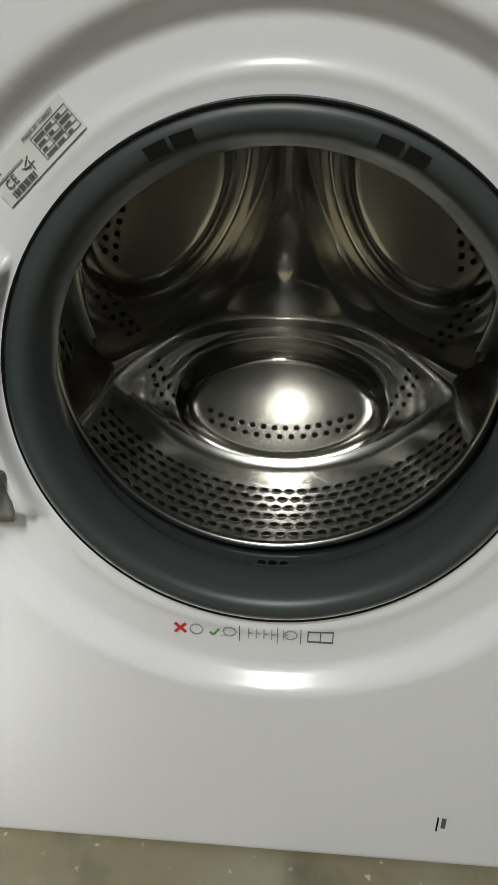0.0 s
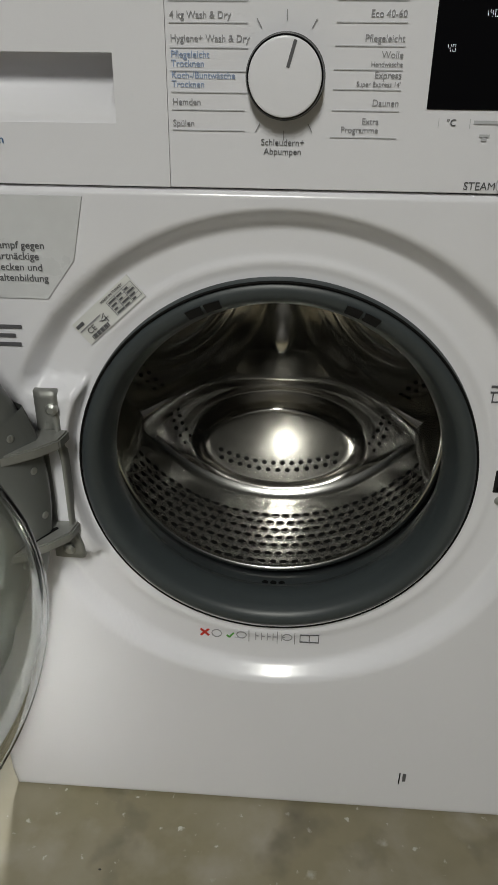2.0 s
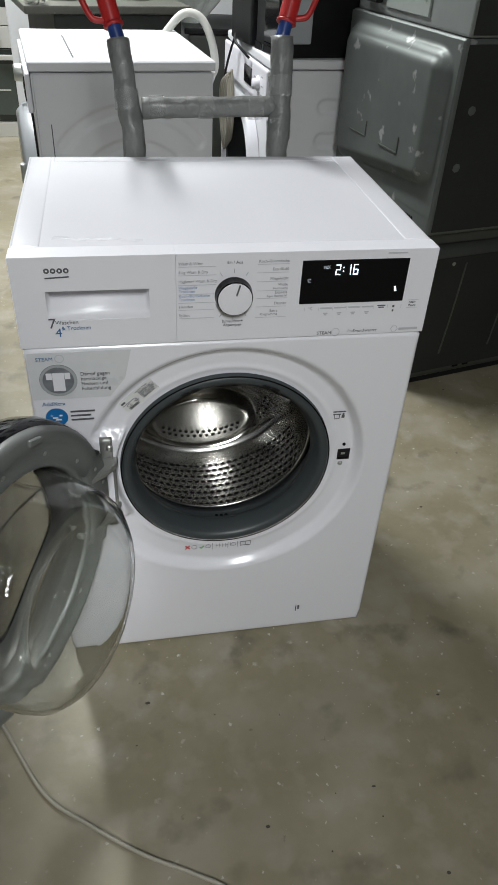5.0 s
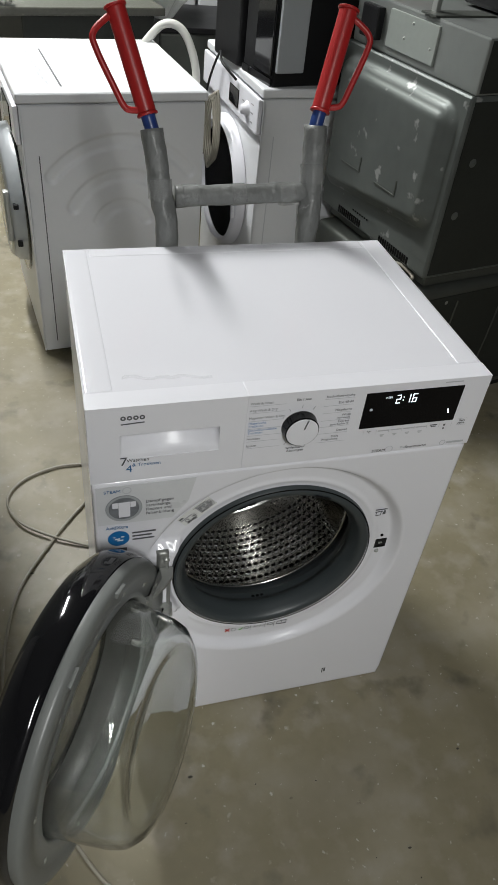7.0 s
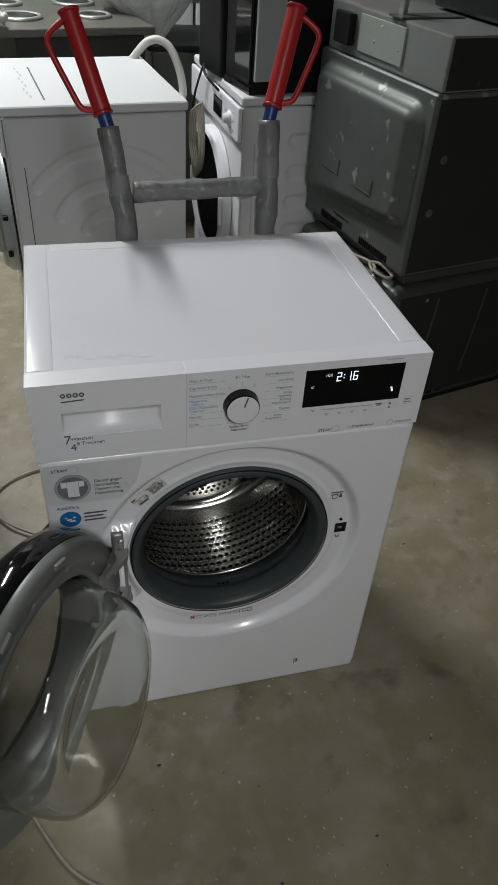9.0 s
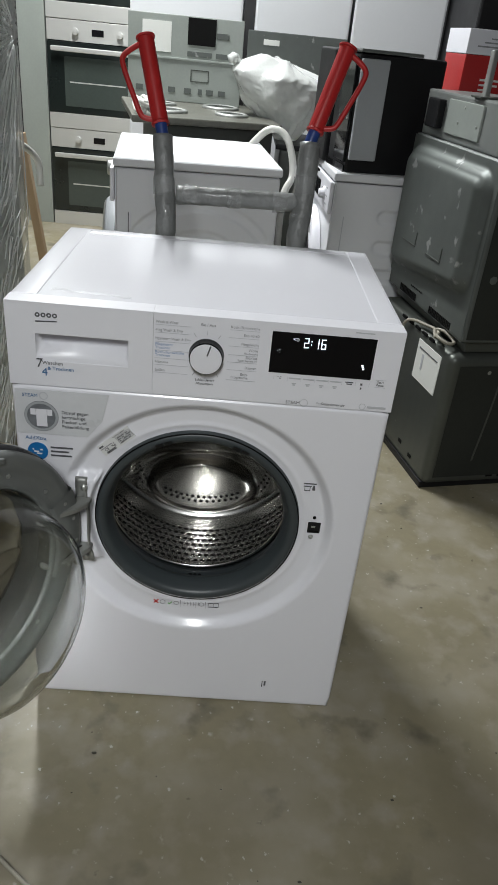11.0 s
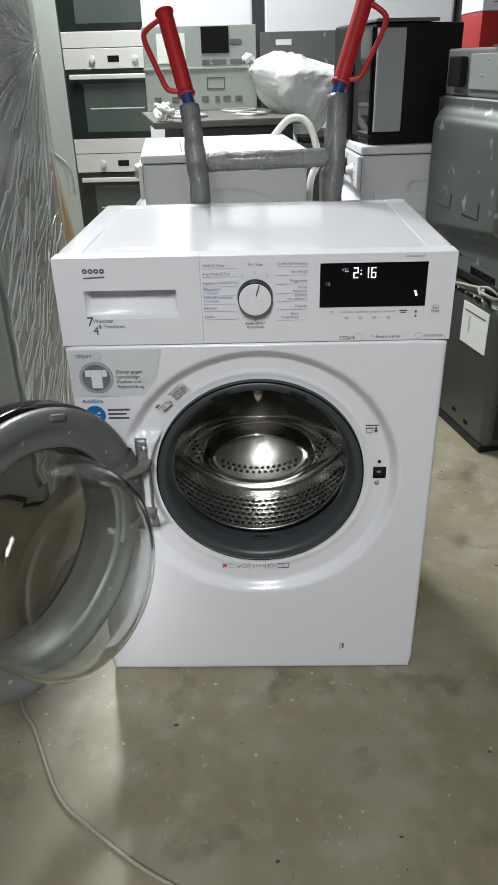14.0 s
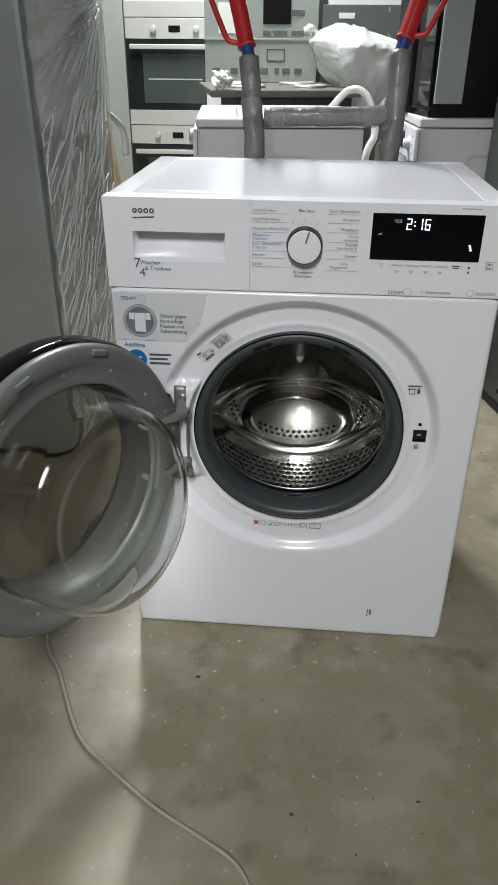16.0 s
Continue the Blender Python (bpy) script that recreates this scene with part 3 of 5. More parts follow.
def decal(x0, x1, z0, z1, cx=0.0, cz=0.0, turn=0.0, lift=0.0008, nx=8, nz=4):
    """A thin label that follows the shaped front."""
    bm = bmesh.new()
    c, s = math.cos(radians(turn)), math.sin(radians(turn))
    grid = []
    for j in range(nz + 1):
        row = []
        for i in range(nx + 1):
            u, v = x0 + (x1 - x0) * i / nx, z0 + (z1 - z0) * j / nz
            x, z = cx + u * c - v * s, cz + u * s + v * c
            row.append(bm.verts.new((x, dish_depth(x, z) - lift, z)))
        grid.append(row)
    for a, b in zip(grid, grid[1:]):
        for i in range(nx):
            bm.faces.new((a[i], a[i + 1], b[i + 1], b[i]))
    rim = [e for e in bm.edges if e.is_boundary]
    made = bmesh.ops.extrude_edge_only(bm, edges=rim)["geom"]
    bmesh.ops.translate(bm, vec=(0, lift * 0.7, 0), verts=[g for g in made if isinstance(g, bmesh.types.BMVert)])
    return bm


PX, PZ, PT = -0.1395, 0.5905, 42
plate = part("rating_plate", decal(-0.033, 0.033, -0.0118, 0.0105, PX, PZ, PT, 0.0018, 12, 8), LABEL_SILVER, washer, "small silver rating label with fine print")


def plate_print(u0, u1, v0, v1, material=INK, lift=0.0026):
    part("print", decal(u0, u1, v0, v1, PX, PZ, PT, lift, 6, 1), material, plate)


for k in range(4):
    for col in range(3):
        plate_print(0.005 + 0.009 * col, 0.0125 + 0.009 * col - 0.002 * ((k + col) % 3), 0.0022 - 0.0034 * k, 0.0038 - 0.0034 * k)
for v in (0.0050, 0.0016, -0.0018, -0.0052, -0.0086):
    plate_print(0.0035, 0.0322, v, v + 0.0003, INK_SOFT)
for u in (0.0035, 0.0128, 0.0218, 0.0319):
    plate_print(u, u + 0.0003, -0.0086, 0.0053, INK_SOFT)
plate_print(-0.0315, -0.0235, 0.0042, 0.0072)
plate_print(-0.0315, -0.0080, 0.0008, 0.0020, INK_SOFT)
plate_print(-0.0105, -0.0030, -0.0040, -0.0034)
for k in range(3):
    c = radians(60)
    part("print", decal(-0.0030, 0.0030, -0.0003, 0.0003, PX - 0.0035 + 0.0022 * math.cos(2 * c * k), PZ - 0.0070 + 0.0022 * math.sin(2 * c * k), PT + 90 + 120 * k, 0.0026, 1, 1), INK, plate)
for words, u, v, size in (("MADE IN TURKEY", 0.000, 0.0068, 0.0022), ("CE", -0.0262, -0.0052, 0.0050)):
    c, d = math.cos(radians(PT)), math.sin(radians(PT))
    part("lettering", text_bm(words, PX + u * c - v * d, PZ + u * d + v * c, size, min(dish_depth(PX + w * c - v * d, PZ + w * d + v * c) for w in (u, u + size * 3, u + size * 7)) - 0.0028, turn=PT), INK, plate)
for k in range(14):
    part("bar_code", decal(-0.0265 + 0.0014 * k, -0.0265 + 0.0014 * k + (0.0009 if k % 3 else 0.0005), -0.0108, -0.0068, PX, PZ, PT, 0.0027, 1, 1), INK, plate)
care = part("care_print", decal(-0.034, -0.028, 0.2415, 0.2423, lift=0.001, nx=2, nz=1), INK_PALE, washer, "row of small care pictograms")
for k in (1, -1):
    part("cross", decal(-0.006, 0.006, -0.0011, 0.0011, -0.065, 0.247, 45 * k, 0.0012, 3, 1), INK_RED, care, "small red cross")
part("tick", decal(-0.002, 0.002, -0.0008, 0.0008, -0.0405, 0.243, -45, 0.0012, 2, 1), INK_GREEN, care)
part("tick", decal(-0.004, 0.004, -0.0008, 0.0008, -0.037, 0.245, 55, 0.0012, 2, 1), INK_GREEN, care)
for x0, x1, z0, z1 in ((0.034, 0.0435, 0.2495, 0.2505), (0.0445, 0.054, 0.2495, 0.2505), (0.034, 0.0435, 0.2605, 0.2615), (0.0445, 0.054, 0.2605, 0.2615), (0.034, 0.0348, 0.25, 0.261),
                       (0.0532, 0.054, 0.25, 0.261), (0.0436, 0.0444, 0.2485, 0.261), (-0.019, -0.0184, 0.2465, 0.263), (0.0105, 0.0111, 0.2465, 0.263), (0.0285, 0.0291, 0.2465, 0.263)):
    part("pictogram", decal(x0, x1, z0 - 0.0095, z1 - 0.0095, lift=0.0012, nx=2, nz=1), INK, care)
for cx in (-0.0525, -0.0265, 0.021):
    for a in range(10):
        t = a * 36
        part("pictogram", decal(-0.0018, 0.0018, 0.0045, 0.0052, cx, 0.2465, t, 0.0012, 1, 1), INK_SOFT, care)
for cx in (-0.012, -0.006, 0.0, 0.006, 0.015):
    part("pictogram", decal(cx, cx + 0.0008, 0.2405, 0.2515, lift=0.0012, nx=1, nz=2), INK_SOFT, care)
    part("pictogram", decal(cx, cx + 0.004, 0.246, 0.2467, lift=0.0012, nx=1, nz=1), INK_SOFT, care)

# latch and marks on the closing side
LY = dish_depth(0.211, 0.443)
latch = part("latch", box(0.1995, 0.2225, LY - 0.0012, LY + 0.003, 0.4310, 0.4540, 0.001), BLACK, washer, "black square door-lock opening")
part("lock_slot", box(0.206, 0.213, LY - 0.003, LY + 0.001, 0.4435, 0.447, 0.0005), CHROME, latch)
part("lock_edge", box(0.2025, 0.2195, LY - 0.002, LY, 0.4330, 0.4370, 0.0005), HOLE, latch)
part("pin_hole", disc(0.0028, LY - 0.0016, LY + 0.002, 0.2095, 0.4645, 16), HOLE, washer)
part("plug", revolve([(0.0045, LY + 0.002), (0.0045, LY - 0.001), (0.003, LY - 0.0035), (0.0001, LY - 0.0045)], "y", (0.2075, 0, 0.4225), 20), CHROME, washer, smooth=True)
for x0, x1, z0, z1 in ((0.178, 0.2, 0.5415, 0.5435), (0.180, 0.190, 0.528, 0.529), (0.180, 0.181, 0.528, 0.5375), (0.189, 0.190, 0.528, 0.5375), (0.178, 0.192, 0.5365, 0.538), (0.1935, 0.1985, 0.5295, 0.5355), (0.1945, 0.1975, 0.5355, 0.539)):
    part("load_mark", decal(x0 + 0.004, x1 + 0.004, z0 - 0.008, z1 - 0.008, lift=0.0012, nx=2, nz=1), INK, washer)
part("filter_mark", box(0.1545, 0.1558, -0.0012, 0.001, 0.049, 0.0665, 0.0003, 1), HOLE, washer)
part("filter_mark", box(0.1585, 0.1622, -0.0012, 0.001, 0.0535, 0.0655, 0.0003, 1), INK, washer)

# door seal
seal = part("door_seal", revolve([(0.181, 0.030), (0.1805, 0.014), (0.1785, 0.006), (0.173, 0.002), (0.166, 0.003), (0.161, 0.008), (0.1585, 0.016), (0.1555, 0.022), (0.1530, 0.030),
                                  (0.1525, 0.036), (0.1545, 0.041), (0.160, 0.046), (0.1625, 0.054), (0.1615, 0.060), (0.1650, 0.068), (0.1725, 0.080), (0.1765, 0.092), (0.190, 0.096)], "y", (CX, 0.006, CZ), 128),
            RUBBER, washer, "dark grey rubber door seal", smooth=True)
# Thin black ring laid on the outer edge of the seal.
part("edge_ring", revolve([(0.1792, 0.0035), (0.1784, 0.0020), (0.1776, 0.0022), (0.1770, 0.0030)], "y", (CX, 0.006, CZ), 128), HOLE, seal, smooth=True)
for a in (62, 67.5, 107, 112.5):
    slot = revolve([(0.1625, 0.0055), (0.1705, 0.0005), (0.1705, -0.0015), (0.1625, 0.0035), (0.1625, 0.0055)], "y", (CX, 0.006, CZ), 12, (radians(a), radians(a + 4.5)))
    part("spray_slot", slot, BLACK, seal)
for k in range(3):
    part("drain_hole", revolve([(0.0001, 0.0), (0.0035, 0.0), (0.0035, 0.004), (0.0001, 0.004)], "z", (-0.005 + 0.009 * k, 0.0595, CZ - 0.1655), 10), HOLE, seal)
part("moulded_mark", box(-0.010, 0.016, 0.036, 0.042, CZ - 0.1555, CZ - 0.1535, 0.0005), BLACK, seal)

# drum
RD, DZ, DY0, DY1 = 0.238, 0.4445, 0.100, 0.350
drum = part("drum", revolve([(0.1665, 0.094), (0.1640, 0.090), (0.1665, 0.086), (0.1715, 0.088), (0.1750, 0.098), (0.205, 0.101), (0.228, 0.104), (RD, 0.114), (RD, DY1 - 0.012), (RD - 0.004, DY1 - 0.004), (RD - 0.012, DY1)], "y", (0, 0, DZ), 160),
            STEEL, washer, "perforated stainless steel drum", smooth=True)
LOBES = (-90, 30, 150)


def back_offset(x, z):
    y = DY1
    r = math.hypot(x, z)
    near = []
    for a in LOBES:
        er = (math.cos(radians(a)), math.sin(radians(a)))
        u, v = -x * er[1] + z * er[0], x * er[0] + z * er[1]
        q = math.hypot(u / 0.118, (v - 0.158) / 0.074)
        near.append(math.hypot(u / 0.195, (v - 0.150) / 0.108))
        y -= (0.012 - 0.07 * (v - 0.158)) * (1 - smoothstep(0.80, 1.05, q))
        y += 0.010 * math.exp(-((q - 1.1) / 0.1) ** 2)
    m = -math.log(sum(math.exp(-10 * b) for b in near)) / 10
    y += 0.014 * (1 - smoothstep(0.78, 1.0, m))
    y -= 0.024 * smoothstep(0.80, 1.06, m)
    y -= 0.020 * math.exp(-(x / 0.034) ** 2 - ((z - 0.010) / 0.044) ** 2)
    return y


def drum_back():
    bm = bmesh.new()
    n, steps = 216, 70
    hub = bm.verts.new((0, back_offset(0, 0), DZ))
    rings = []
    for j in range(1, steps + 1):
        r = (RD - 0.004) * j / steps
        ring = []
        for i in range(n):
            a = 2 * math.pi * i / n
            x, z = r * math.cos(a), r * math.sin(a)
            ring.append(bm.verts.new((x, back_offset(x, z) if j < steps else DY1, DZ + z)))
        rings.append(ring)
    for i in range(n):
        bm.faces.new((hub, rings[0][i], rings[0][(i + 1) % n]))
    for a, b in zip(rings, rings[1:]):
        for i in range(n):
            bm.faces.new((a[i], b[i], b[(i + 1) % n], a[(i + 1) % n]))
    return bm


part("drum_back", drum_back(), STEEL_SPUN, drum, "pressed steel back with three lobes", smooth=True)


def prism(bm, base, normal, side, r0, r1, h, n=6, wide=1.0):
    up = normal.cross(side) * wide
    low, top = [], []
    for k in range(n):
        c, t = math.cos(2 * math.pi * k / n), math.sin(2 * math.pi * k / n)
        low.append(bm.verts.new(base + (side * c + up * t) * r0))
        top.append(bm.verts.new(base + normal * h + (side * c + up * t) * r1))
    for k in range(n):
        bm.faces.new((low[k], low[(k + 1) % n], top[(k + 1) % n], top[k]))
    bm.faces.new(top)


holes, collars = bmesh.new(), bmesh.new()
ROWS_Y, AROUND = 11, 104
for j in range(ROWS_Y):
    y = 0.120 + 0.0176 * j
    for i in range(AROUND):
        a = 2 * math.pi * (i + 0.5 * (j % 2)) / AROUND
        inward = Vector((-math.cos(a), 0, -math.sin(a)))
        base = Vector((0, y, DZ)) - inward * (RD - 0.0002)
        prism(collars, base, inward, Vector((0, 1, 0)), 0.0070, 0.0050, 0.0013, 8, 1.0)
        prism(holes, base + inward * 0.0012, inward, Vector((0, 1, 0)), 0.0038, 0.0036, 0.0005, 8, 1.3)
tagged(part("perforated_relief", collars, STEEL, drum), kind="stuff")
tagged(part("perforation", holes, HOLE, drum), kind="stuff")
back_holes, back_rims = bmesh.new(), bmesh.new()
for a in LOBES:
    for r, count, off in ((0.196, 13, 0.0), (0.184, 14, 0.5)):
        for i in range(count):
            t = radians(a + (i - (count - 1) / 2) * 4.1)
            x, z = r * math.cos(t), r * math.sin(t)
            p = Vector((x, back_offset(x, z) + 0.0004, DZ + z))
            prism(back_rims, p, Vector((0, -1, 0)), Vector((1, 0, 0)), 0.0052, 0.0040, 0.0016, 8)
            prism(back_holes, p + Vector((0, -0.0015, 0)), Vector((0, -1, 0)), Vector((1, 0, 0)), 0.0036, 0.0034, 0.0004, 8)
    for sgn in (-1, 1):
        for i in range(5):
            for k in range(2):
                t = radians(a + sgn * (40 + 3.4 * i))
                r = 0.216 - 0.012 * k - 0.006 * i
                x, z = r * math.cos(t), r * math.sin(t)
                p = Vector((x, back_offset(x, z) + 0.0003, DZ + z))
                prism(back_holes, p, Vector((0, -1, 0)), Vector((1, 0, 0)), 0.0034, 0.0030, 0.0008, 8)
tagged(part("back_hole_rims", back_rims, STEEL, drum), kind="stuff")
tagged(part("back_perforation", back_holes, HOLE, drum), kind="stuff")


def lifter():
    bm = bmesh.new()
    rows = []
    for j in range(13):
        u = j / 12
        y = DY0 + 0.02 + (DY1 - DY0 - 0.035) * u
        h = 0.044 * math.sin(math.pi * min(1, 0.12 + u * 0.80)) ** 0.6
        w = 0.034
        rows.append([bm.verts.new((w * s, y, -RD + 0.001 + h * (1 - abs(s)) ** 0.75)) for s in (-1, -0.75, -0.5, -0.25, 0, 0.25, 0.5, 0.75, 1)])
    for a, b in zip(rows, rows[1:]):
        for i in range(8):
            bm.faces.new((a[i], a[i + 1], b[i + 1], b[i]))
    bm.faces.new(rows[0])
    bm.faces.new(rows[-1][::-1])
    return bm


for a in (62, -62, 180):
    bm = lifter()
    bmesh.ops.transform(bm, matrix=pose(0, 0, DZ) @ pose(0, 0, 0, 0, a, 0), verts=bm.verts)
    part("lifter", bm, STEEL, drum, "pressed steel lifter rib", smooth=True)

# open door
DM = pose(-0.317, -0.208, 0.437, 0, 0, 59.3)


def moved(bm, m=DM):
    bmesh.ops.transform(bm, matrix=m, verts=bm.verts)
    return bm


def slanted(bm):
    """The bowl stands out further at its foot than at its top."""
    for v in bm.verts:
        if v.co.y < 0:
            v.co.y *= 0.90 * (1 - 1.6 * v.co.z)
    return bm


door = part("door", moved(revolve([(0.2250, 0.016), (0.2265, 0.004), (0.2235, -0.001), (0.219, -0.003), (0.203, -0.0045), (0.198, -0.001), (0.178, 0.001), (0.172, -0.001), (0.168, 0.003), (0.1665, 0.012), (0.1665, 0.030)], "y", n=128)),
            DOOR_GREY, washer, "round door with grey inner frame and clear glass bowl, open", smooth=True)
part("outer_cover", moved(revolve([(0.2255, 0.014), (0.2290, 0.016), (0.2305, 0.026), (0.2300, 0.044), (0.226, 0.058), (0.215, 0.069), (0.200, 0.076), (0.185, 0.079), (0.168, 0.080), (0.1665, 0.075), (0.1665, 0.031)], "y", n=128)),
     BLACK_GLOSS, door, "glossy black outer door cover", smooth=True)
part("glass_bowl", moved(slanted(revolve([(0.1655, 0.028), (0.1655, 0.010), (0.1625, -0.010), (0.1590, -0.045), (0.1550, -0.078), (0.1490, -0.096), (0.1385, -0.106), (0.1250, -0.1085), (0.112, -0.1040), (0.100, -0.0985), (0.060, -0.0960), (0.0001, -0.0955),
                                  (0.0001, -0.0905), (0.060, -0.0910), (0.100, -0.0935), (0.113, -0.0990), (0.1250, -0.1030), (0.1360, -0.1010), (0.1450, -0.0925), (0.1500, -0.0760), (0.1545, -0.044), (0.1580, -0.009), (0.1605, 0.012), (0.1605, 0.028), (0.1655, 0.028)], "y", n=128))),
     GLASS, door, "thick clear glass bowl", smooth=True).visible_shadow = False
part("inner_sleeve", moved(revolve([(0.1664, 0.005), (0.1661, 0.008), (0.1658, 0.031), (0.1640, 0.0690), (0.1664, 0.0695)], "y", n=96)), SLEEVE, door, "dark inner sleeve of the door", smooth=True)
window = part("outer_window", moved(revolve([(0.0001, 0.070), (0.1635, 0.070), (0.1635, 0.073), (0.0001, 0.073)], "y", n=96)), GLASS_TINT, door, "tinted outer door window")
window.visible_shadow = False
for a in (72, 108):
    bm = box(-0.013, 0.013, -0.0085, -0.002, -0.004, 0.005, 0.002)
    part("tab", moved(moved(bm, pose(0, 0, 0, 0, -(a - 90), 0) @ pose(0, 0, 0.2145)), DM), DOOR_GREY, door)
for a in (33, 62, 89, 122, 160, 200, 238, 275, 310, -12):
    c = revolve([(0.0001, -0.0012), (0.0018, -0.0016), (0.0030, -0.0010), (0.0031, 0.0), (0.0046, -0.0004), (0.0050, 0.001)], "y", (0.190 * math.cos(radians(a)), 0, 0.190 * math.sin(radians(a))), 12)
    part("screw", moved(c), CHROME, door, "small steel screw")
# hinge: alloy channel on the front and two arms that reach the door
def channel():
    bm = bmesh.new()
    rows = []
    for k in range(25):
        u = k / 24
        z = 0.350 + 0.174 * u
        xr = -0.1765 - 0.006 * smoothstep(0.05, 0.2, u) - 0.003 * smoothstep(0.6, 0.8, u)
        out = 0.012 * (smoothstep(0.10, 0.20, u) - smoothstep(0.72, 0.84, u))
        rows.append([bm.verts.new(p) for p in ((-0.2055, 0.004, z), (-0.2050, -0.003, z), (-0.198, -0.004 + 0.4 * out, z), (xr - 0.006, -0.004 + 0.5 * out, z), (xr - 0.003, -0.004 - 0.5 * out, z), (xr, -0.003 - 0.4 * out, z), (xr, 0.004, z))])
    for a, b in zip(rows, rows[1:]):
        for i in range(6):
            bm.faces.new((a[i], a[i + 1], b[i + 1], b[i]))
    bm.faces.new(rows[0])
    bm.faces.new(rows[-1][::-1])
    return bm


hinge = part("hinge", channel(), HINGE_ALLOY, washer, "cast alloy door hinge", smooth=True)
for z in (0.482, 0.386):
    bm = bmesh.new()
    pts = [(-0.178, -0.001), (-0.181, -0.020), (-0.196, -0.038), (-0.246, -0.075), (-0.256, -0.066), (-0.214, -0.030), (-0.204, -0.001)]
    lowr = [bm.verts.new((x, y, z - 0.005)) for x, y in pts]
    topr = [bm.verts.new((x, y, z + 0.005)) for x, y in pts]
    bm.faces.new(lowr[::-1])
    bm.faces.new(topr)
    for k in range(len(pts)):
        bm.faces.new((lowr[k - 1], lowr[k], topr[k], topr[k - 1]))
    bmesh.ops.bevel(bm, geom=bm.edges[:], offset=0.0015, segments=2, affect="EDGES")
    part("arm", bm, HINGE_ALLOY, hinge, "alloy hinge arm")
for z in (0.508, 0.361):
    part("screw", revolve([(0.0001, -0.0085), (0.003, -0.0085), (0.0055, -0.0065), (0.0055, -0.003)], "y", (-0.190, 0, z), 14), CHROME, hinge, "small steel screw")
part("hinge_leaf", moved(revolve([(0.176, 0.004), (0.179, -0.0045), (0.182, -0.0060), (0.2245, -0.0060), (0.2280, -0.004), (0.2285, 0.010)], "y", n=30, arc=(radians(-24), radians(22)))), DOOR_GREY, door, "grey hinge cover", smooth=True)
for z in (0.044, -0.050):
    part("leaf_slot", moved(box(0.190, 0.2295, -0.0075, -0.003, z - 0.005, z + 0.005, 0.002)), HOLE, door)
for x, z in ((0.212, 0.023), (0.217, -0.025), (0.203, -0.066), (0.194, 0.062)):
    part("screw", moved(revolve([(0.0001, -0.0068), (0.0020, -0.0072), (0.0034, -0.0066), (0.0036, -0.0055)], "y", (x, 0, z), 14)), CHROME, door, "small steel screw")

# ---- hand truck behind the machine ----
truck = thing("hand_truck", pose(0.011, 0, 0), "hand truck with red grips and foam-wrapped grey frame", "hand truck")
for s, lo, mid, g0, g1 in ((-1, (-0.122, 0.474), (-0.104, 0.500), (-0.146, 0.553, 1.020), (-0.189, 0.628, 1.170)), (1, (0.146, 0.474), (0.142, 0.505), (0.163, 0.540, 1.034), (0.215, 0.605, 1.187))):
    a = Vector((lo[0], lo[1], 0.012))
    up = part("upright", pipe([a, (lo[0], lo[1], 0.4), (lo[0], lo[1], 0.80), (lo[0] + 0.007 * s, lo[1] + 0.028, 0.90), Vector(g0) - (Vector(g1) - Vector(g0)) * 0.13], 0.0205, 16, 14, 0.17), TAPE, truck, "grey foam sleeve under clear tape", smooth=True)
    g0, g1 = Vector(g0), Vector(g1)
    d = (g1 - g0).normalized()
    part("blue_tube", pipe([g0 - d * 0.035, g0 + d * 0.01], 0.0125, 14, 3), BLUE_PAINT, up, "blue painted tube end", smooth=True)
    grip = part("grip", pipe([g0, g0 + d * 0.006, g0 + d * 0.012, (g0 + g1) / 2, g1 - d * 0.012, g1 - d * 0.004, g1], 0.0175, 18, 5, rfun=lambda u: 0.0185 if u < 0.12 else 0.0165 if u < 0.86 else 0.0195), RED, truck, "red plastic grip", smooth=True)
    out = Vector((s, -0.15, 0)).normalized()
    part("knuckle_guard", pipe([g1 - d * 0.010, g1 - d * 0.022 + out * 0.024, g1 - d * 0.042 + out * 0.050, g1 - d * 0.065 + out * 0.054, g0 + d * 0.045 + out * 0.043, g0 + d * 0.018 + out * 0.037, g0 + d * 0.010 + out * 0.028, g0 + d * 0.008], 0.0055, 10, 8), RED, grip, smooth=True)
part("crossbar", pipe([(-0.105, 0.503, 0.897), (0.0, 0.502, 0.899), (0.142, 0.505, 0.902)], 0.0180, 16, 16, 0.15), TAPE, truck, "grey foam sleeve under clear tape", smooth=True)
for x in (-0.078, 0.012, 0.106):
    part("tape_wrap", pipe([(x - 0.014, 0.5025, 0.8985), (x, 0.5025, 0.899), (x + 0.014, 0.5030, 0.8995)], 0.0196, 16, 6, 0.10, cap=False), CLEAR_TAPE, truck, "shiny clear tape", smooth=True)
for x, y, z in ((-0.131, 0.505, 0.91), (0.153, 0.508, 0.935), (0.150, 0.490, 0.865)):
    part("tape_wrap", pipe([(x, y - 0.004, z - 0.016), (x, y, z), (x, y + 0.006, z + 0.016)], 0.0222, 16, 6, 0.12, cap=False), CLEAR_TAPE, truck, "shiny clear tape", smooth=True)
part("toe_plate", box(-0.17, 0.20, 0.465, 0.53, 0.0, 0.012, 0.003), GALV_DARK, truck)


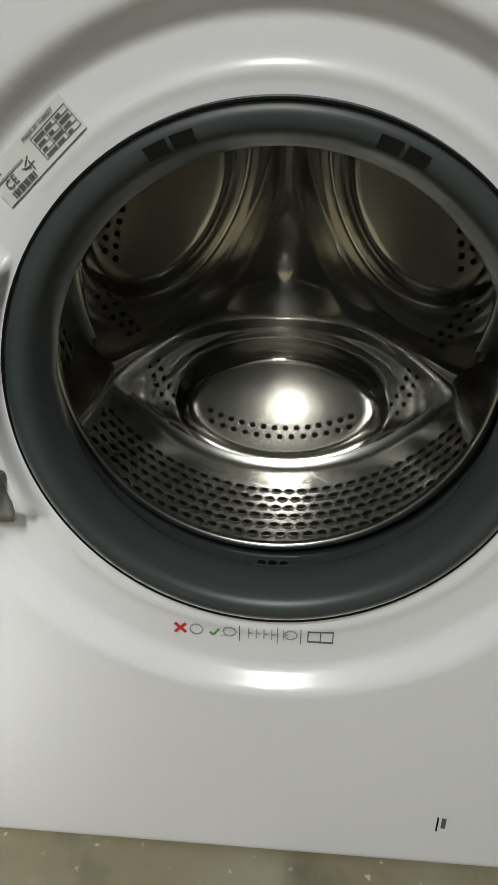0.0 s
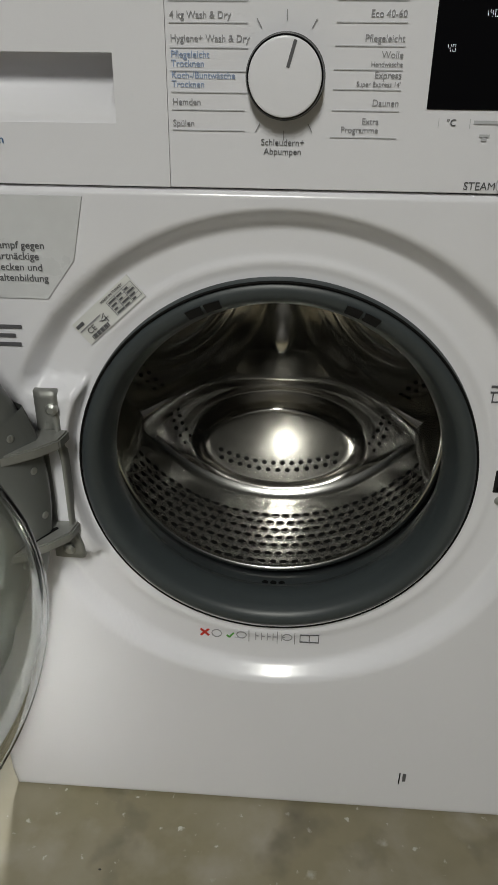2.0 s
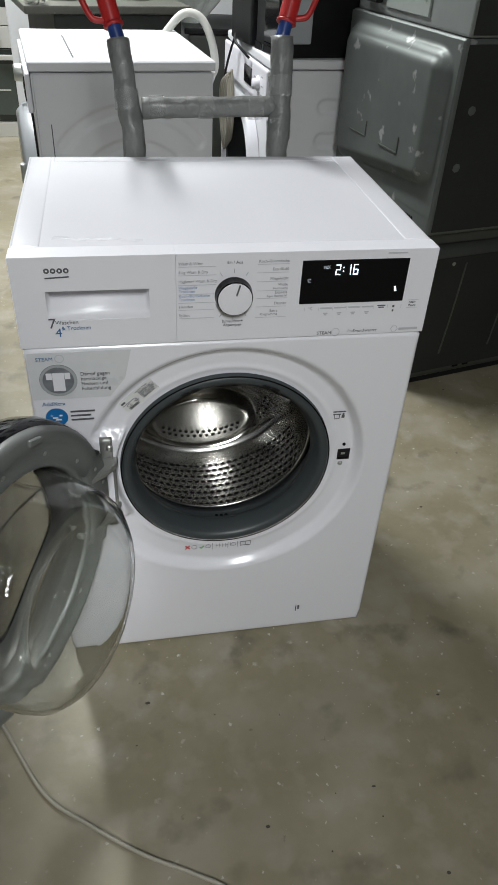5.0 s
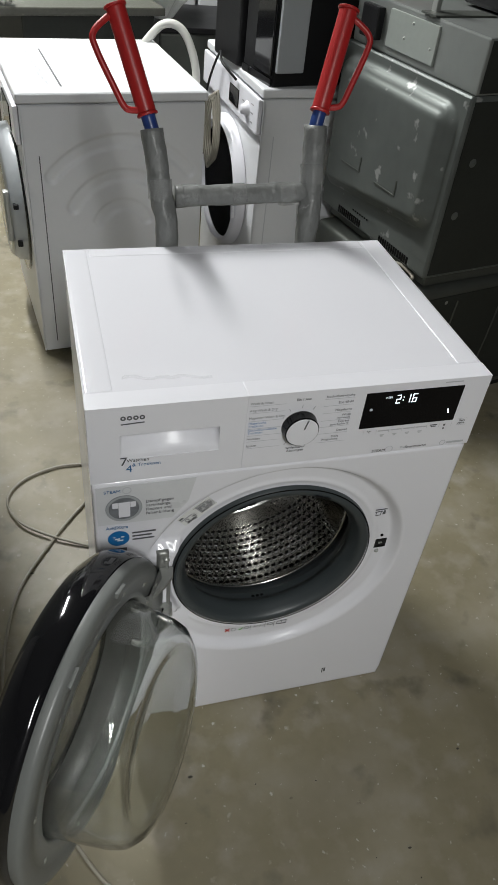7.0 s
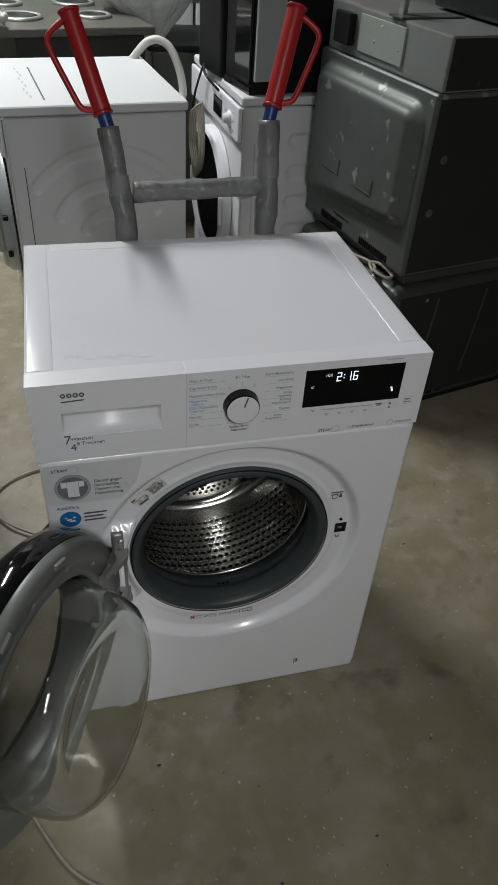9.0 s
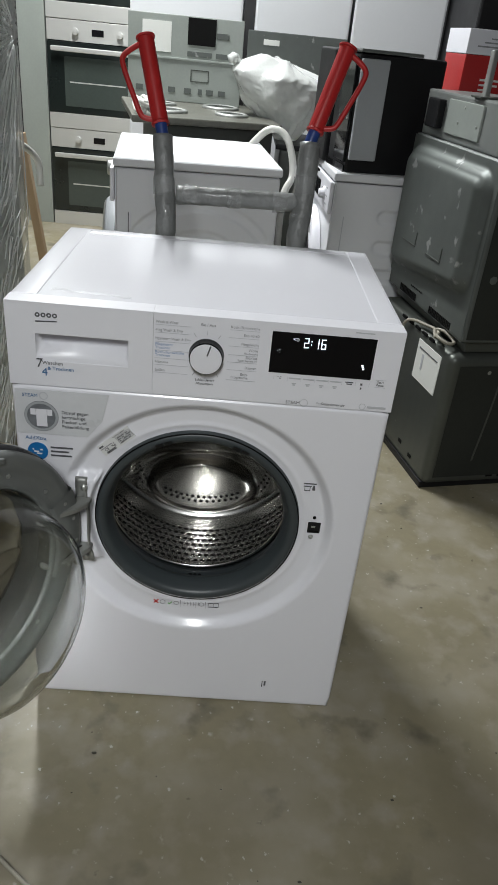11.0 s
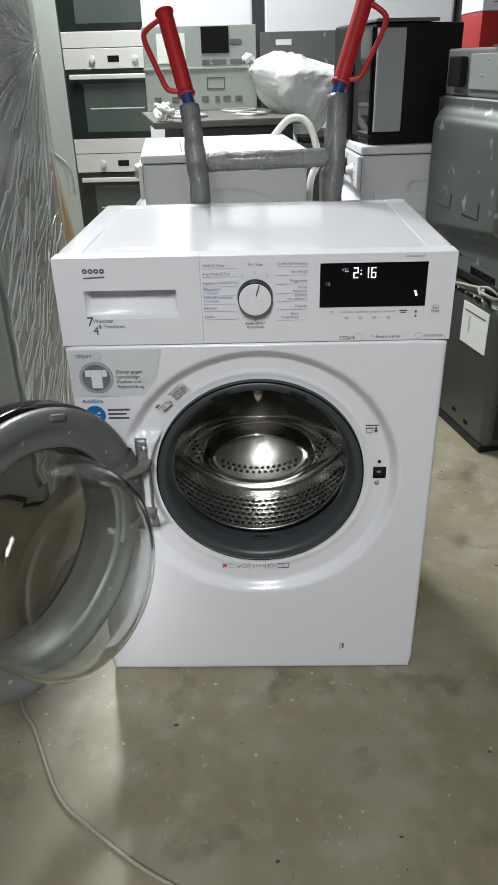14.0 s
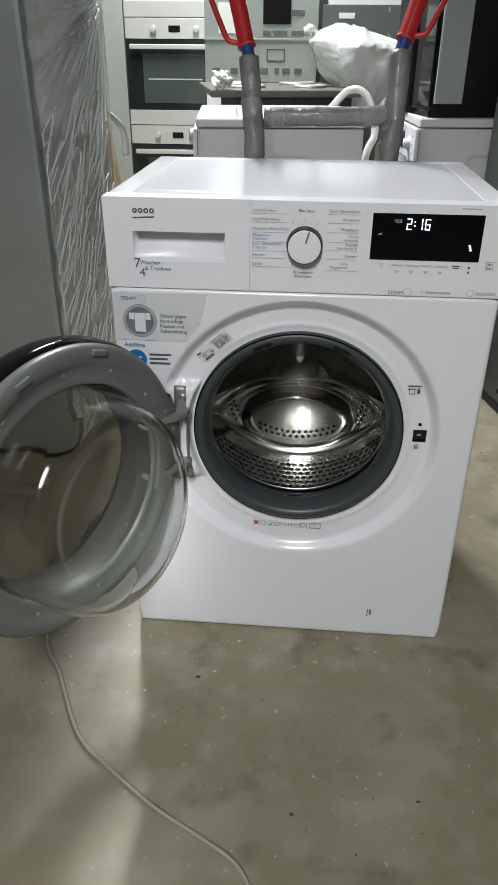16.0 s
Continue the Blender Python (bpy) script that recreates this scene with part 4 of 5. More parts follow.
# ---- other washing machines ----
def pressed_side(depth, top, recess):
    """A cabinet side as one sheet, with recesses pressed into it."""
    bm = bmesh.new()
    ny, nz = 112, 156
    grid = []
    for i in range(ny + 1):
        y = 0.010 + (depth - 0.016) * i / ny
        grid.append([bm.verts.new((0.2985 - 0.0065 * recess(y, z), y, z)) for z in (0.016 + (top - 0.050) * j / nz for j in range(nz + 1))])
    for p, q in zip(grid, grid[1:]):
        for j in range(nz):
            bm.faces.new((p[j], q[j], q[j + 1], p[j + 1]))
    return bm


def loader(m, label, recess, dark_front, depth=0.56, top=0.843):
    ob = thing("washing_machine", m, label, "washing machine", "stored washing machines")
    part("cabinet", box(-0.298, 0.2905, 0.004, depth, 0.012, top - 0.030, 0.010, 3), WHITE_OLD, ob)
    part("front_edge", box(0.285, 0.2985, 0.003, 0.0095, 0.014, top - 0.030, 0.003, 2), WHITE_OLD, ob)
    part("side_panel", pressed_side(depth, top, recess), WHITE_OLD, ob, smooth=True)
    part("top_plate", box(-0.300, 0.300, -0.002, depth + 0.005, top - 0.028, top, 0.009, 3), WHITE_OLD, ob)
    panel = part("control_panel", box(-0.298, 0.298, -0.012, 0.002, top - 0.135, top - 0.031, 0.006, 2), WHITE_PLASTIC, ob)
    if dark_front:
        part("display", box(0.06, 0.22, -0.015, -0.011, top - 0.120, top - 0.050, 0.002), BLACK_GLOSS, panel)
        part("knob", revolve([(0.026, -0.010), (0.025, -0.034), (0.022, -0.038), (0.0001, -0.038)], "y", (-0.02, 0, top - 0.085), 32), CHROME, panel, smooth=True)
    else:
        part("display", box(0.02, 0.115, -0.015, -0.011, top - 0.110, top - 0.055, 0.002), BLACK_GLOSS, panel)
        part("knob", revolve([(0.024, -0.010), (0.023, -0.016), (0.016, -0.018), (0.015, -0.030), (0.0001, -0.031)], "y", (0.20, 0, top - 0.085), 32), WHITE_PLASTIC, panel, smooth=True)
        for k in range(5):
            part("print", box(0.150 if k % 2 else 0.235, 0.170 if k % 2 else 0.255, -0.0128, -0.0119, top - 0.060 - 0.013 * k, top - 0.057 - 0.013 * k, 0), INK_SOFT, panel)
    ring = part("door", revolve([(0.215, 0.002), (0.212, -0.022), (0.195, -0.040), (0.165, -0.044), (0.155, -0.030)] if dark_front else [(0.222, 0.002), (0.220, -0.024), (0.212, -0.034), (0.200, -0.034), (0.192, -0.020)], "y", (0, 0, 0.44), 64), GREY_STRIP if dark_front else WHITE_PLASTIC, ob, "round silver door" if dark_front else "round white door", smooth=True)
    part("door_trim", revolve([(0.196, -0.0405), (0.186, -0.0475), (0.166, -0.0465), (0.160, -0.040)] if dark_front else [(0.209, -0.0342), (0.206, -0.0372), (0.202, -0.0372), (0.199, -0.0342)], "y", (0, 0, 0.44), 64), WHITE_PLASTIC if not dark_front else CHROME, ring, smooth=True)
    part("door_glass", revolve([(0.168, -0.0460), (0.12, -0.050), (0.0001, -0.052)] if dark_front else [(0.193, -0.021), (0.16, -0.010), (0.10, -0.006), (0.0001, -0.005)], "y", (0, 0, 0.44), 64), BLACK_GLOSS, ring, smooth=True)
    if dark_front:
        part("door_recess", revolve([(0.246, 0.003), (0.243, -0.003), (0.217, -0.001), (0.214, 0.002)], "y", (0, 0, 0.44), 64), BLACK_GLOSS, ob, "black recess round the door", smooth=True)
        for z in (0.36, 0.48):
            part("latch", box(0.196, 0.214, -0.034, -0.018, z - 0.008, z + 0.008, 0.003), BLACK, ring)
    part("door_handle", box(0.165, 0.190, -0.058, -0.040, 0.36, 0.52, 0.006) if dark_front else box(0.196, 0.212, -0.042, -0.030, 0.39, 0.49, 0.005), CHROME if dark_front else WHITE_PLASTIC, ring)
    for x in (-0.25, 0.25):
        for y in (0.06, depth - 0.06):
            part("foot", revolve([(0.0001, 0), (0.02, 0), (0.02, 0.014), (0.0001, 0.014)], "z", (x, y, 0), 12), BLACK, ob)
    return ob, panel


def arches(y, z):
    """Three concentric arched recesses with rounded ends."""
    v = 0.0
    dy, dz = y - 0.282, z - 0.425
    for r, half in ((0.270, 50), (0.170, 62), (0.080, 66)):
        turn = max(radians(90 - half), min(radians(90 + half), math.atan2(dz, dy) if dz > -0.1 else radians(90)))
        away = math.hypot(dy - r * math.cos(turn), dz - r * math.sin(turn))
        v = max(v, 1 - smoothstep(0.011, 0.024, away))
    return v


def slots(y, z):
    """Long recesses with round ends, open towards the back."""
    v = 0.0
    for mid in (0.693, 0.593, 0.493, 0.393):
        v = max(v, 1 - smoothstep(0.016, 0.028, math.hypot(y - max(0.185, min(0.50, y)), z - mid)))
    return v


old_a, panel_a = loader(pose(-0.399, 1.652, 0, 0, 0, -83.5), "white used washing machine with arched pressings in its side", arches, True, depth=0.535, top=0.825)
part("seam", box(0.2975, 0.2995, 0.045, 0.048, 0.05, 0.66, 0), INK, old_a)
part("print_stripe", box(-0.16, 0.24, 0.128, 0.133, 0.8251, 0.8256, 0), INK, old_a)
for k in range(9):
    part("print_stripe", box(-0.15 + 0.042 * k, -0.122 + 0.042 * k, 0.085 + 0.005 * (k % 3), 0.090 + 0.005 * (k % 3), 0.8251, 0.8256, 0), INK_PALE, old_a)
old_b, panel_b = loader(pose(0.322, 1.739, 0, 0, 0, -86), "white used washing machine with slot pressings in its side", slots, False, depth=0.58, top=0.828)
part("seam", box(0.2975, 0.2995, 0.045, 0.048, 0.05, 0.69, 0), INK_PALE, old_b)
part("inlet_cable", pipe([(0.1, -0.02, 0.80), (0.04, -0.05, 0.835), (-0.06, -0.03, 0.84), (-0.12, -0.05, 0.70), (-0.1, -0.06, 0.5)], 0.004, 8), BLACK, old_b, smooth=True)
cable_coil = thing("coiled_cable", pose(0, 0, 0), "grey mains cable hanging coiled before a washing machine door", "cable")
for k in range(4):
    x, y = 0.258 - 0.004 * k, 1.665 + 0.012 * k
    part("loop", pipe([(x, y, 0.760 - 0.008 * k), (x - 0.012, y + 0.035, 0.70), (x - 0.008, y + 0.045 + 0.006 * k, 0.60), (x, y + 0.01, 0.535 - 0.012 * k), (x + 0.003, y - 0.03 - 0.006 * k, 0.60), (x + 0.004, y - 0.02, 0.70), (x, y, 0.760 - 0.008 * k)], 0.0042, 8), CABLE, cable_coil, smooth=True)

# hose bundle between the two machines
solo("drain_hose", pipe([(0.05, 1.98, 0.80), (0.13, 1.97, 0.88), (0.20, 1.95, 0.86), (0.235, 1.90, 0.74), (0.20, 1.85, 0.60), (0.22, 1.80, 0.02)], 0.014, 10, 10), HOSE, "pale grey drain hose hanging between the machines", "hose", smooth=True)

# coffee machine on the second machine
coffee = thing("coffee_machine", pose(0.372, 1.456, 0.828, 0, 0, 11), "black coffee machine with a silver front strip on a washing machine", "coffee machine")
part("body", box(0.0, 0.285, 0.0, 0.205, 0.0, 0.345, 0.008, 3), BLACK, coffee)
part("front_strip", box(0.002, 0.094, -0.014, -0.001, 0.040, 0.332, 0.005), GREY_STRIP, coffee, "silver front strip")
part("glass_front", box(-0.010, -0.001, 0.006, 0.115, 0.03, 0.335, 0.003), BLACK_GLOSS, coffee, "dark glossy side window")
part("lid", box(-0.004, 0.20, -0.010, 0.20, 0.347, 0.357, 0.004), FRIDGE_GREY, coffee)
part("foot_strip", box(-0.006, -0.001, 0.006, 0.20, 0.0, 0.022, 0.001), BLACK_GLOSS, coffee)
solo("black_appliance", box(-0.012, 0.25, 0.222, 0.41, 0.0, 0.352, 0.012, 3), BLACK, "plain black appliance standing behind the coffee machine", "appliance", pose(0.372, 1.456, 0.828, 0, 0, 11))

# ---- stacked metal appliances ----
# Each casing of this stack has a thin, darker plate over its near end.
low = thing("built_in_appliance", pose(0.674, 0.867, 0, 0, 0, 13), "dull grey built-in appliance casing with a paper label", "appliance")
part("casing", box(0.0, 0.56, 0.0, 0.54, 0.012, 0.450, 0.028, 5), GALV_DARK, low, smooth=True)
part("near_plate", box(0.032, 0.530, -0.0025, 0.0, 0.042, 0.420, 0.001), DARK_STEEL, low, "darker plate over the near end of the casing")
for x in (0.15, 0.34):
    part("pressed_rib", pipe([(x, -0.003, 0.10), (x + 0.015, -0.003, 0.25), (x + 0.025, -0.003, 0.40)], 0.003, 6, 3), GALV_DARK, low)
part("base_rail", box(-0.004, 0.564, 0.006, 0.546, 0.0, 0.022, 0.003), BLACK, low)
part("paper_label", box(-0.0025, 0.0, 0.055, 0.205, 0.30, 0.425, 0), PAPER, low, "white paper label")
part("print", box(-0.0035, -0.0026, 0.07, 0.19, 0.400, 0.404, 0), INK, low)
part("print", box(-0.0035, -0.0026, 0.155, 0.165, 0.34, 0.39, 0), INK_PALE, low)
for k in range(5):
    part("vent_slot", box(-0.002, 0.004, 0.12 + 0.05 * k, 0.15 + 0.05 * k, 0.443, 0.452, 0.001), HOLE, low)
for y, z in ((0.33, 0.14), (0.40, 0.13), (0.36, 0.22), (0.18, 0.06), (0.43, 0.06), (0.10, 0.05)):
    part("punched_hole", box(-0.002, 0.004, y, y + 0.022, z, z + 0.012, 0.001), HOLE, low)
for x, z in ((0.06, 0.08), (0.22, 0.035), (0.26, 0.035), (0.24, 0.05)):
    part("punched_hole", box(x, x + 0.022, -0.002, 0.004, z, z + 0.007, 0.001), HOLE, low)
part("rivet", disc(0.006, -0.003, 0.002, 0.13, 0.40, 12), CHROME, low)
solo("mains_cable", pipe([(0.592, 1.17, 0.28), (0.594, 1.16, 0.44), (0.645, 1.06, 0.468), (0.655, 0.99, 0.475), (0.640, 0.945, 0.480), (0.665, 0.915, 0.472), (0.690, 0.935, 0.470), (0.672, 0.985, 0.482), (0.648, 1.005, 0.478), (0.640, 0.960, 0.470)], 0.005, 8), CABLE, "coiled grey mains cable on the metal casing", "cable", smooth=True)

oven_case = thing("oven_casing", pose(0.690, 0.880, 0.452, 0, 0, 11.3), "grey galvanised oven casing with a domed pressing in its side", "oven")
part("casing", box(0.0, 0.57, 0.0, 0.57, 0.035, 0.520, 0.012, 3), GALV, oven_case)
part("near_plate", box(0.014, 0.556, -0.0025, 0.0, 0.047, 0.508, 0.001), DARK_STEEL, oven_case, "darker plate over the near end of the casing")
for x, z in ((0.06, 0.36), (0.05, 0.22)):
    part("paint_chip", revolve([(0.0001, -0.0045), (0.010, -0.0032), (0.012, -0.0028)], "y", (x, 0, z), 7), GALV, oven_case)
part("rear_skirt", box(0.03, 0.56, 0.02, 0.55, 0.0, 0.034, 0.003), GALV_DARK, oven_case)


def dome():
    bm = bmesh.new()
    grid = []
    ny, nz, r = 70, 60, 0.055
    for i in range(ny + 1):
        row = []
        for j in range(nz + 1):
            y, z = 0.003 + 0.564 * i / ny, 0.085 + 0.430 * j / nz
            low = 0.165 - 0.060 * y / 0.57
            qy = max(0.026 + r - y, y - 0.553 + r)
            qz = max(low + r - z, z - 0.492 + r)
            e = r - (math.hypot(max(qy, 0), max(qz, 0)) + min(max(qy, qz), 0))
            h = 0.018 * smoothstep(0.0, 0.012, e) + 0.016 * smoothstep(0.014, 0.040, e)
            row.append(bm.verts.new((-0.0015 - h - 0.002 * noise.noise(Vector((y * 6, z * 6, 0))) * smoothstep(0, 0.02, e), y, z)))
        grid.append(row)
    for p, q in zip(grid, grid[1:]):
        for j in range(nz):
            bm.faces.new((p[j], p[j + 1], q[j + 1], q[j]))
    return bm


part("domed_side", dome(), GALV, oven_case, smooth=True)
for y in (0.16, 0.34):
    part("tab", box(-0.0375, -0.033, y, y + 0.10, 0.215, 0.22, 0.001), GALV_DARK, oven_case)
    part("tab", box(-0.0375, -0.033, y, y + 0.005, 0.22, 0.26, 0.001), GALV_DARK, oven_case)
for k in range(26):
    y = 0.08 + 0.011 * k + (0.10 if k > 13 else 0.0)
    part("vent_slot", box(-0.002, 0.004, y, y + 0.006, 0.044, 0.066, 0), HOLE, oven_case)
for k in range(7):
    part("punched_hole", box(-0.002, 0.004, 0.30 + 0.013 * k, 0.305 + 0.013 * k, 0.080, 0.085, 0), HOLE, oven_case)
top_unit = thing("control_unit", pose(0.690, 0.880, 0.973, 0, 0, 11.3), "galvanised control box with a black terminal block on the oven", "oven")
part("casing", box(0.01, 0.56, 0.0, 0.555, 0.0, 0.125, 0.006, 2), TOP_STEEL, top_unit)
part("near_plate", box(0.018, 0.552, -0.0025, 0.0, 0.006, 0.119, 0.001), DARK_STEEL, top_unit, "darker plate over the near end of the casing")
part("terminal_block", box(-0.012, 0.012, 0.42, 0.50, 0.025, 0.105, 0.006), BLACK, top_unit)
part("punched_plate", box(0.004, 0.012, 0.18, 0.39, 0.02, 0.11, 0.002), PALE_SHEET, top_unit)
for k in (0, 3, 4):
    part("rivet", revolve([(0.0001, -0.002), (0.004, 0.0), (0.004, 0.004)], "x", (0.003, 0.20 + 0.028 * k, 0.095 if k % 2 else 0.055), 8), CHROME, top_unit)
part("bracket", box(0.03, 0.045, 0.24, 0.26, 0.127, 0.24, 0.003), CHROME, top_unit)
part("bracket", box(0.00, 0.20, 0.20, 0.26, 0.1255, 0.130, 0.001), GALV_DARK, top_unit)
carton = thing("carton", pose(0.700, 1.50, 0.828, 0, 0, 4), "red and white carton standing on a washing machine", "box")
part("sleeve", box(0.0, 0.175, 0.0, 0.20, 0.0, 0.370, 0.002), RED, carton)
part("lid", box(-0.002, 0.177, -0.002, 0.202, 0.371, 0.440, 0.002), WHITE_PLASTIC, carton)
for k in range(3):
    part("print", box(0.06, 0.14 - 0.02 * k, -0.0015, 0.001, 0.300 - 0.014 * k, 0.306 - 0.014 * k, 0), PAPER, carton)
    part("print", box(0.03 + 0.02 * k, 0.15, -0.0035, -0.001, 0.392 + 0.011 * k, 0.396 + 0.011 * k, 0), INK_SOFT, carton)
solo("black_box", box(0.0, 0.30, 0.0, 0.32, 0.0, 0.22, 0.01), BLACK, "black plastic appliance on the control box", "appliance", pose(0.88, 0.96, 1.104, 0, 0, 9))

# ---- wrapped refrigerator ----
tall = thing("wrapped_refrigerator", pose(-0.618, 0.63, 0), "tall grey refrigerator wrapped in wrinkled stretch film", "refrigerator")
part("cabinet", box(-0.60, -0.006, 0.006, 0.595, 0.02, 1.86, 0.012, 2), FRIDGE_MID, tall)
part("base", box(-0.59, -0.016, 0.016, 0.585, 0.0, 0.02, 0), BLACK, tall)


def wrap():
    bm = bmesh.new()
    grid = []
    for j in range(300):
        row = []
        for i in range(120):
            y, z = 0.002 + 0.596 * i / 119, 0.03 + 1.83 * j / 299
            dy, dz = y - 0.66, z - 1.16
            ang, far = math.atan2(dz, dy), math.hypot(dy, dz)
            fan = 1 - abs(noise.noise(Vector((ang * 11, far * 1.6, 1.3)))) * 2.4
            crush = 1 - abs(noise.noise(Vector((y * 15 + z * 4, z * 11 - y * 6, 5.0)))) * 2.2
            k = smoothstep(0.62, 0.95, z)
            row.append(bm.verts.new((0.005 + 0.005 * (fan * k + crush * (1 - k)) + 0.012 * math.exp(-(far / 0.10) ** 2), y, z)))
        grid.append(row)
    for a, b in zip(grid, grid[1:]):
        for i in range(119):
            bm.faces.new((a[i], a[i + 1], b[i + 1], b[i]))
    return bm


part("stretch_film", wrap(), FOIL, tall, "wrinkled clear stretch film", smooth=True)


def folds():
    """Gathered film: thin pleats that fan out from a knot above and lie crumpled below; their white also paints in the
    film's glints.
    """
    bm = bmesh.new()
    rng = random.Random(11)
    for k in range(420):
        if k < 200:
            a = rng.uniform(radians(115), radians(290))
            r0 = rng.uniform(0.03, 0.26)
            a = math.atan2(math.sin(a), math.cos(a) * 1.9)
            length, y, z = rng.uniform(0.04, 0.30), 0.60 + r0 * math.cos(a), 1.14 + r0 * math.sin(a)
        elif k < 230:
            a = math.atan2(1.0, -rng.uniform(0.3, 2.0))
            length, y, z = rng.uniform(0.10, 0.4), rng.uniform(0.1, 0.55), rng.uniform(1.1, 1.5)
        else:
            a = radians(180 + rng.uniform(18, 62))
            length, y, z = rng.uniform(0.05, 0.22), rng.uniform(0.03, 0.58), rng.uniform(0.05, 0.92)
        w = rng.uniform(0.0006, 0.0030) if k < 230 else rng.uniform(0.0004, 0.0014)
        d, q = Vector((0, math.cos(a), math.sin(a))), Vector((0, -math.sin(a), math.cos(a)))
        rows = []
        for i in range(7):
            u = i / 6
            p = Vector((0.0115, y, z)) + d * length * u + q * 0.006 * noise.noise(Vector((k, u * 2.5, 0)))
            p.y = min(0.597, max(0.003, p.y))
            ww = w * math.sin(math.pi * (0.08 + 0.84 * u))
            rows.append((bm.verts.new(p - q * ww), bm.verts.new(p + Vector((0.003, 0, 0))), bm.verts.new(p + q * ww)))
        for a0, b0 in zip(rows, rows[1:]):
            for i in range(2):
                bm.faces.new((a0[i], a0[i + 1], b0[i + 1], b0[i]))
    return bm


tagged(part("film_pleat_glint", folds(), FOLD_GLINT, tall, "gathered pleats of film with glints put into their white"), kind="stuff")

# pale hose and a board leaning behind the refrigerator
solo("inlet_hose", pipe([(-0.70, 1.215, 0.88), (-0.685, 1.30, 0.87), (-0.63, 1.44, 0.79), (-0.62, 1.45, 0.70)], 0.011, 10, 8), HOSE, "pale plastic hose hanging behind the wrapped refrigerator", "hose", smooth=True)
board = box(-0.018, 0.018, -0.02, 0.02, 0.0, 0.74, 0.003)
solo("wooden_slat", board, WOOD, "pale wooden slat leaning behind the wrapped refrigerator", "board", pose(-0.846, 2.37, 0.0, 2, -6.8, 0))

# ---- oven tower at the back ----
tower = thing("oven_cabinet", pose(-1.33, 3.80, 0), "pale tall cabinet beside the stacked ovens", "cabinet")
part("side_panel", box(0.0, 0.160, 0.0, 0.60, 0.0, 2.2, 0.004), PALE_SHEET, tower)


def oven(z0, label):
    ob = thing("built_in_oven", pose(-1.162, 3.80, z0), label, "oven", "stacked built-in ovens")
    part("body", box(0.0, 0.595, 0.015, 0.56, 0.0, 0.585, 0.004), BLACK, ob)
    strip = part("control_panel", box(0.0, 0.595, 0.0, 0.014, 0.475, 0.585, 0.003), INOX, ob, "brushed steel control panel")
    part("clock", box(0.265, 0.335, -0.002, 0.0, 0.510, 0.545, 0.001), BLACK_GLOSS, strip)
    for x in (0.17, 0.43):
        part("knob", revolve([(0.019, 0.0), (0.018, -0.022), (0.0001, -0.024)], "y", (x, 0, 0.527), 20), INOX, strip)
    front = part("door", box(0.0, 0.595, -0.004, 0.014, 0.088, 0.470, 0.003), OVEN_GLASS, ob, "black glass oven door")
    part("window_pane", box(0.10, 0.495, -0.0055, -0.0042, 0.125, 0.395, 0), OVEN_SHEEN, front, "dark oven window, its grey-green tone standing in for reflected tubes")
    part("rack", box(0.13, 0.465, -0.0065, -0.0056, 0.255, 0.262, 0), INOX, front)
    part("handle", box(0.03, 0.565, -0.047, -0.030, 0.420, 0.447, 0.005), INOX, front, "steel bar handle")
    for x in (0.06, 0.53):
        part("handle_post", box(x, x + 0.014, -0.031, -0.003, 0.428, 0.442, 0.001), INOX, front)
    part("kick_strip", box(0.0, 0.595, -0.003, 0.014, 0.0, 0.085, 0.003), INOX, ob)
    return ob


oven(0.0, "built-in oven with black glass door at the bottom")
oven(0.588, "built-in oven with steel panel and black glass door")
oven(1.176, "built-in oven with bright steel frame at the top")

# ---- stored cookers, sheet panels and bag at the back ----
hob = thing("cooker", pose(-0.420, 2.20, 0, 0, 0, 12), "used cooker with round hotplates and a worn enamel top", "cooker")
part("body", box(0.10, 0.60, 0.03, 0.78, 0.0, 0.835, 0.006), DARK_STEEL, hob)
part("hob_top", box(-0.01, 0.63, -0.01, 0.79, 0.837, 0.865, 0.006), HOB_ENAMEL, hob)
for x, y, r in ((0.16, 0.22, 0.09), (0.45, 0.22, 0.075), (0.16, 0.52, 0.075), (0.45, 0.52, 0.09)):
    part("hotplate", revolve([(r, 0.866), (r, 0.874), (r - 0.012, 0.878), (r - 0.02, 0.872)], "z", (x, y, 0), 32), CHROME, hob, "dull bright ring of a hotplate", smooth=True)
    part("hotplate_disc", revolve([(r - 0.019, 0.869), (r - 0.022, 0.875), (r - 0.05, 0.876), (r - 0.053, 0.873), (0.0001, 0.873)], "z", (x, y, 0), 32), DARK_STEEL, hob, "dark iron hotplate", smooth=True)
tangle = bmesh.new()
rng = random.Random(3)
for k in range(3):
    pipe([(-0.395 + rng.uniform(-0.035, 0.045), 2.225 + rng.uniform(-0.02, 0.06), 0.876 + 0.012 * k + (0.03 * (j % 2) if 0 < j < 6 else 0.0)) for j in range(7)], 0.0085, 8, 6, bm=tangle)
solo("hose_tangle", tangle, HOSE, "short pale hose lying tangled on the cooker", "hose", smooth=True)
back = thing("cooker_back_panel", pose(-0.560, 2.96, 0.866), "pale grey sheet-metal appliance back with slots", "panel")
part("sheet", box(0.0, 0.560, 0.0, 0.03, 0.0, 0.375, 0.003), PALE_SHEET, back)
part("fold", box(-0.004, 0.564, -0.008, 0.0, 0.185, 0.195, 0.002), PALE_SHEET, back)
part("opening", box(0.290, 0.425, -0.006, 0.002, 0.255, 0.370, 0.001), HOLE, back)
part("paper_label", box(0.07, 0.21, -0.003, 0.0, 0.215, 0.345, 0), PAPER, back)
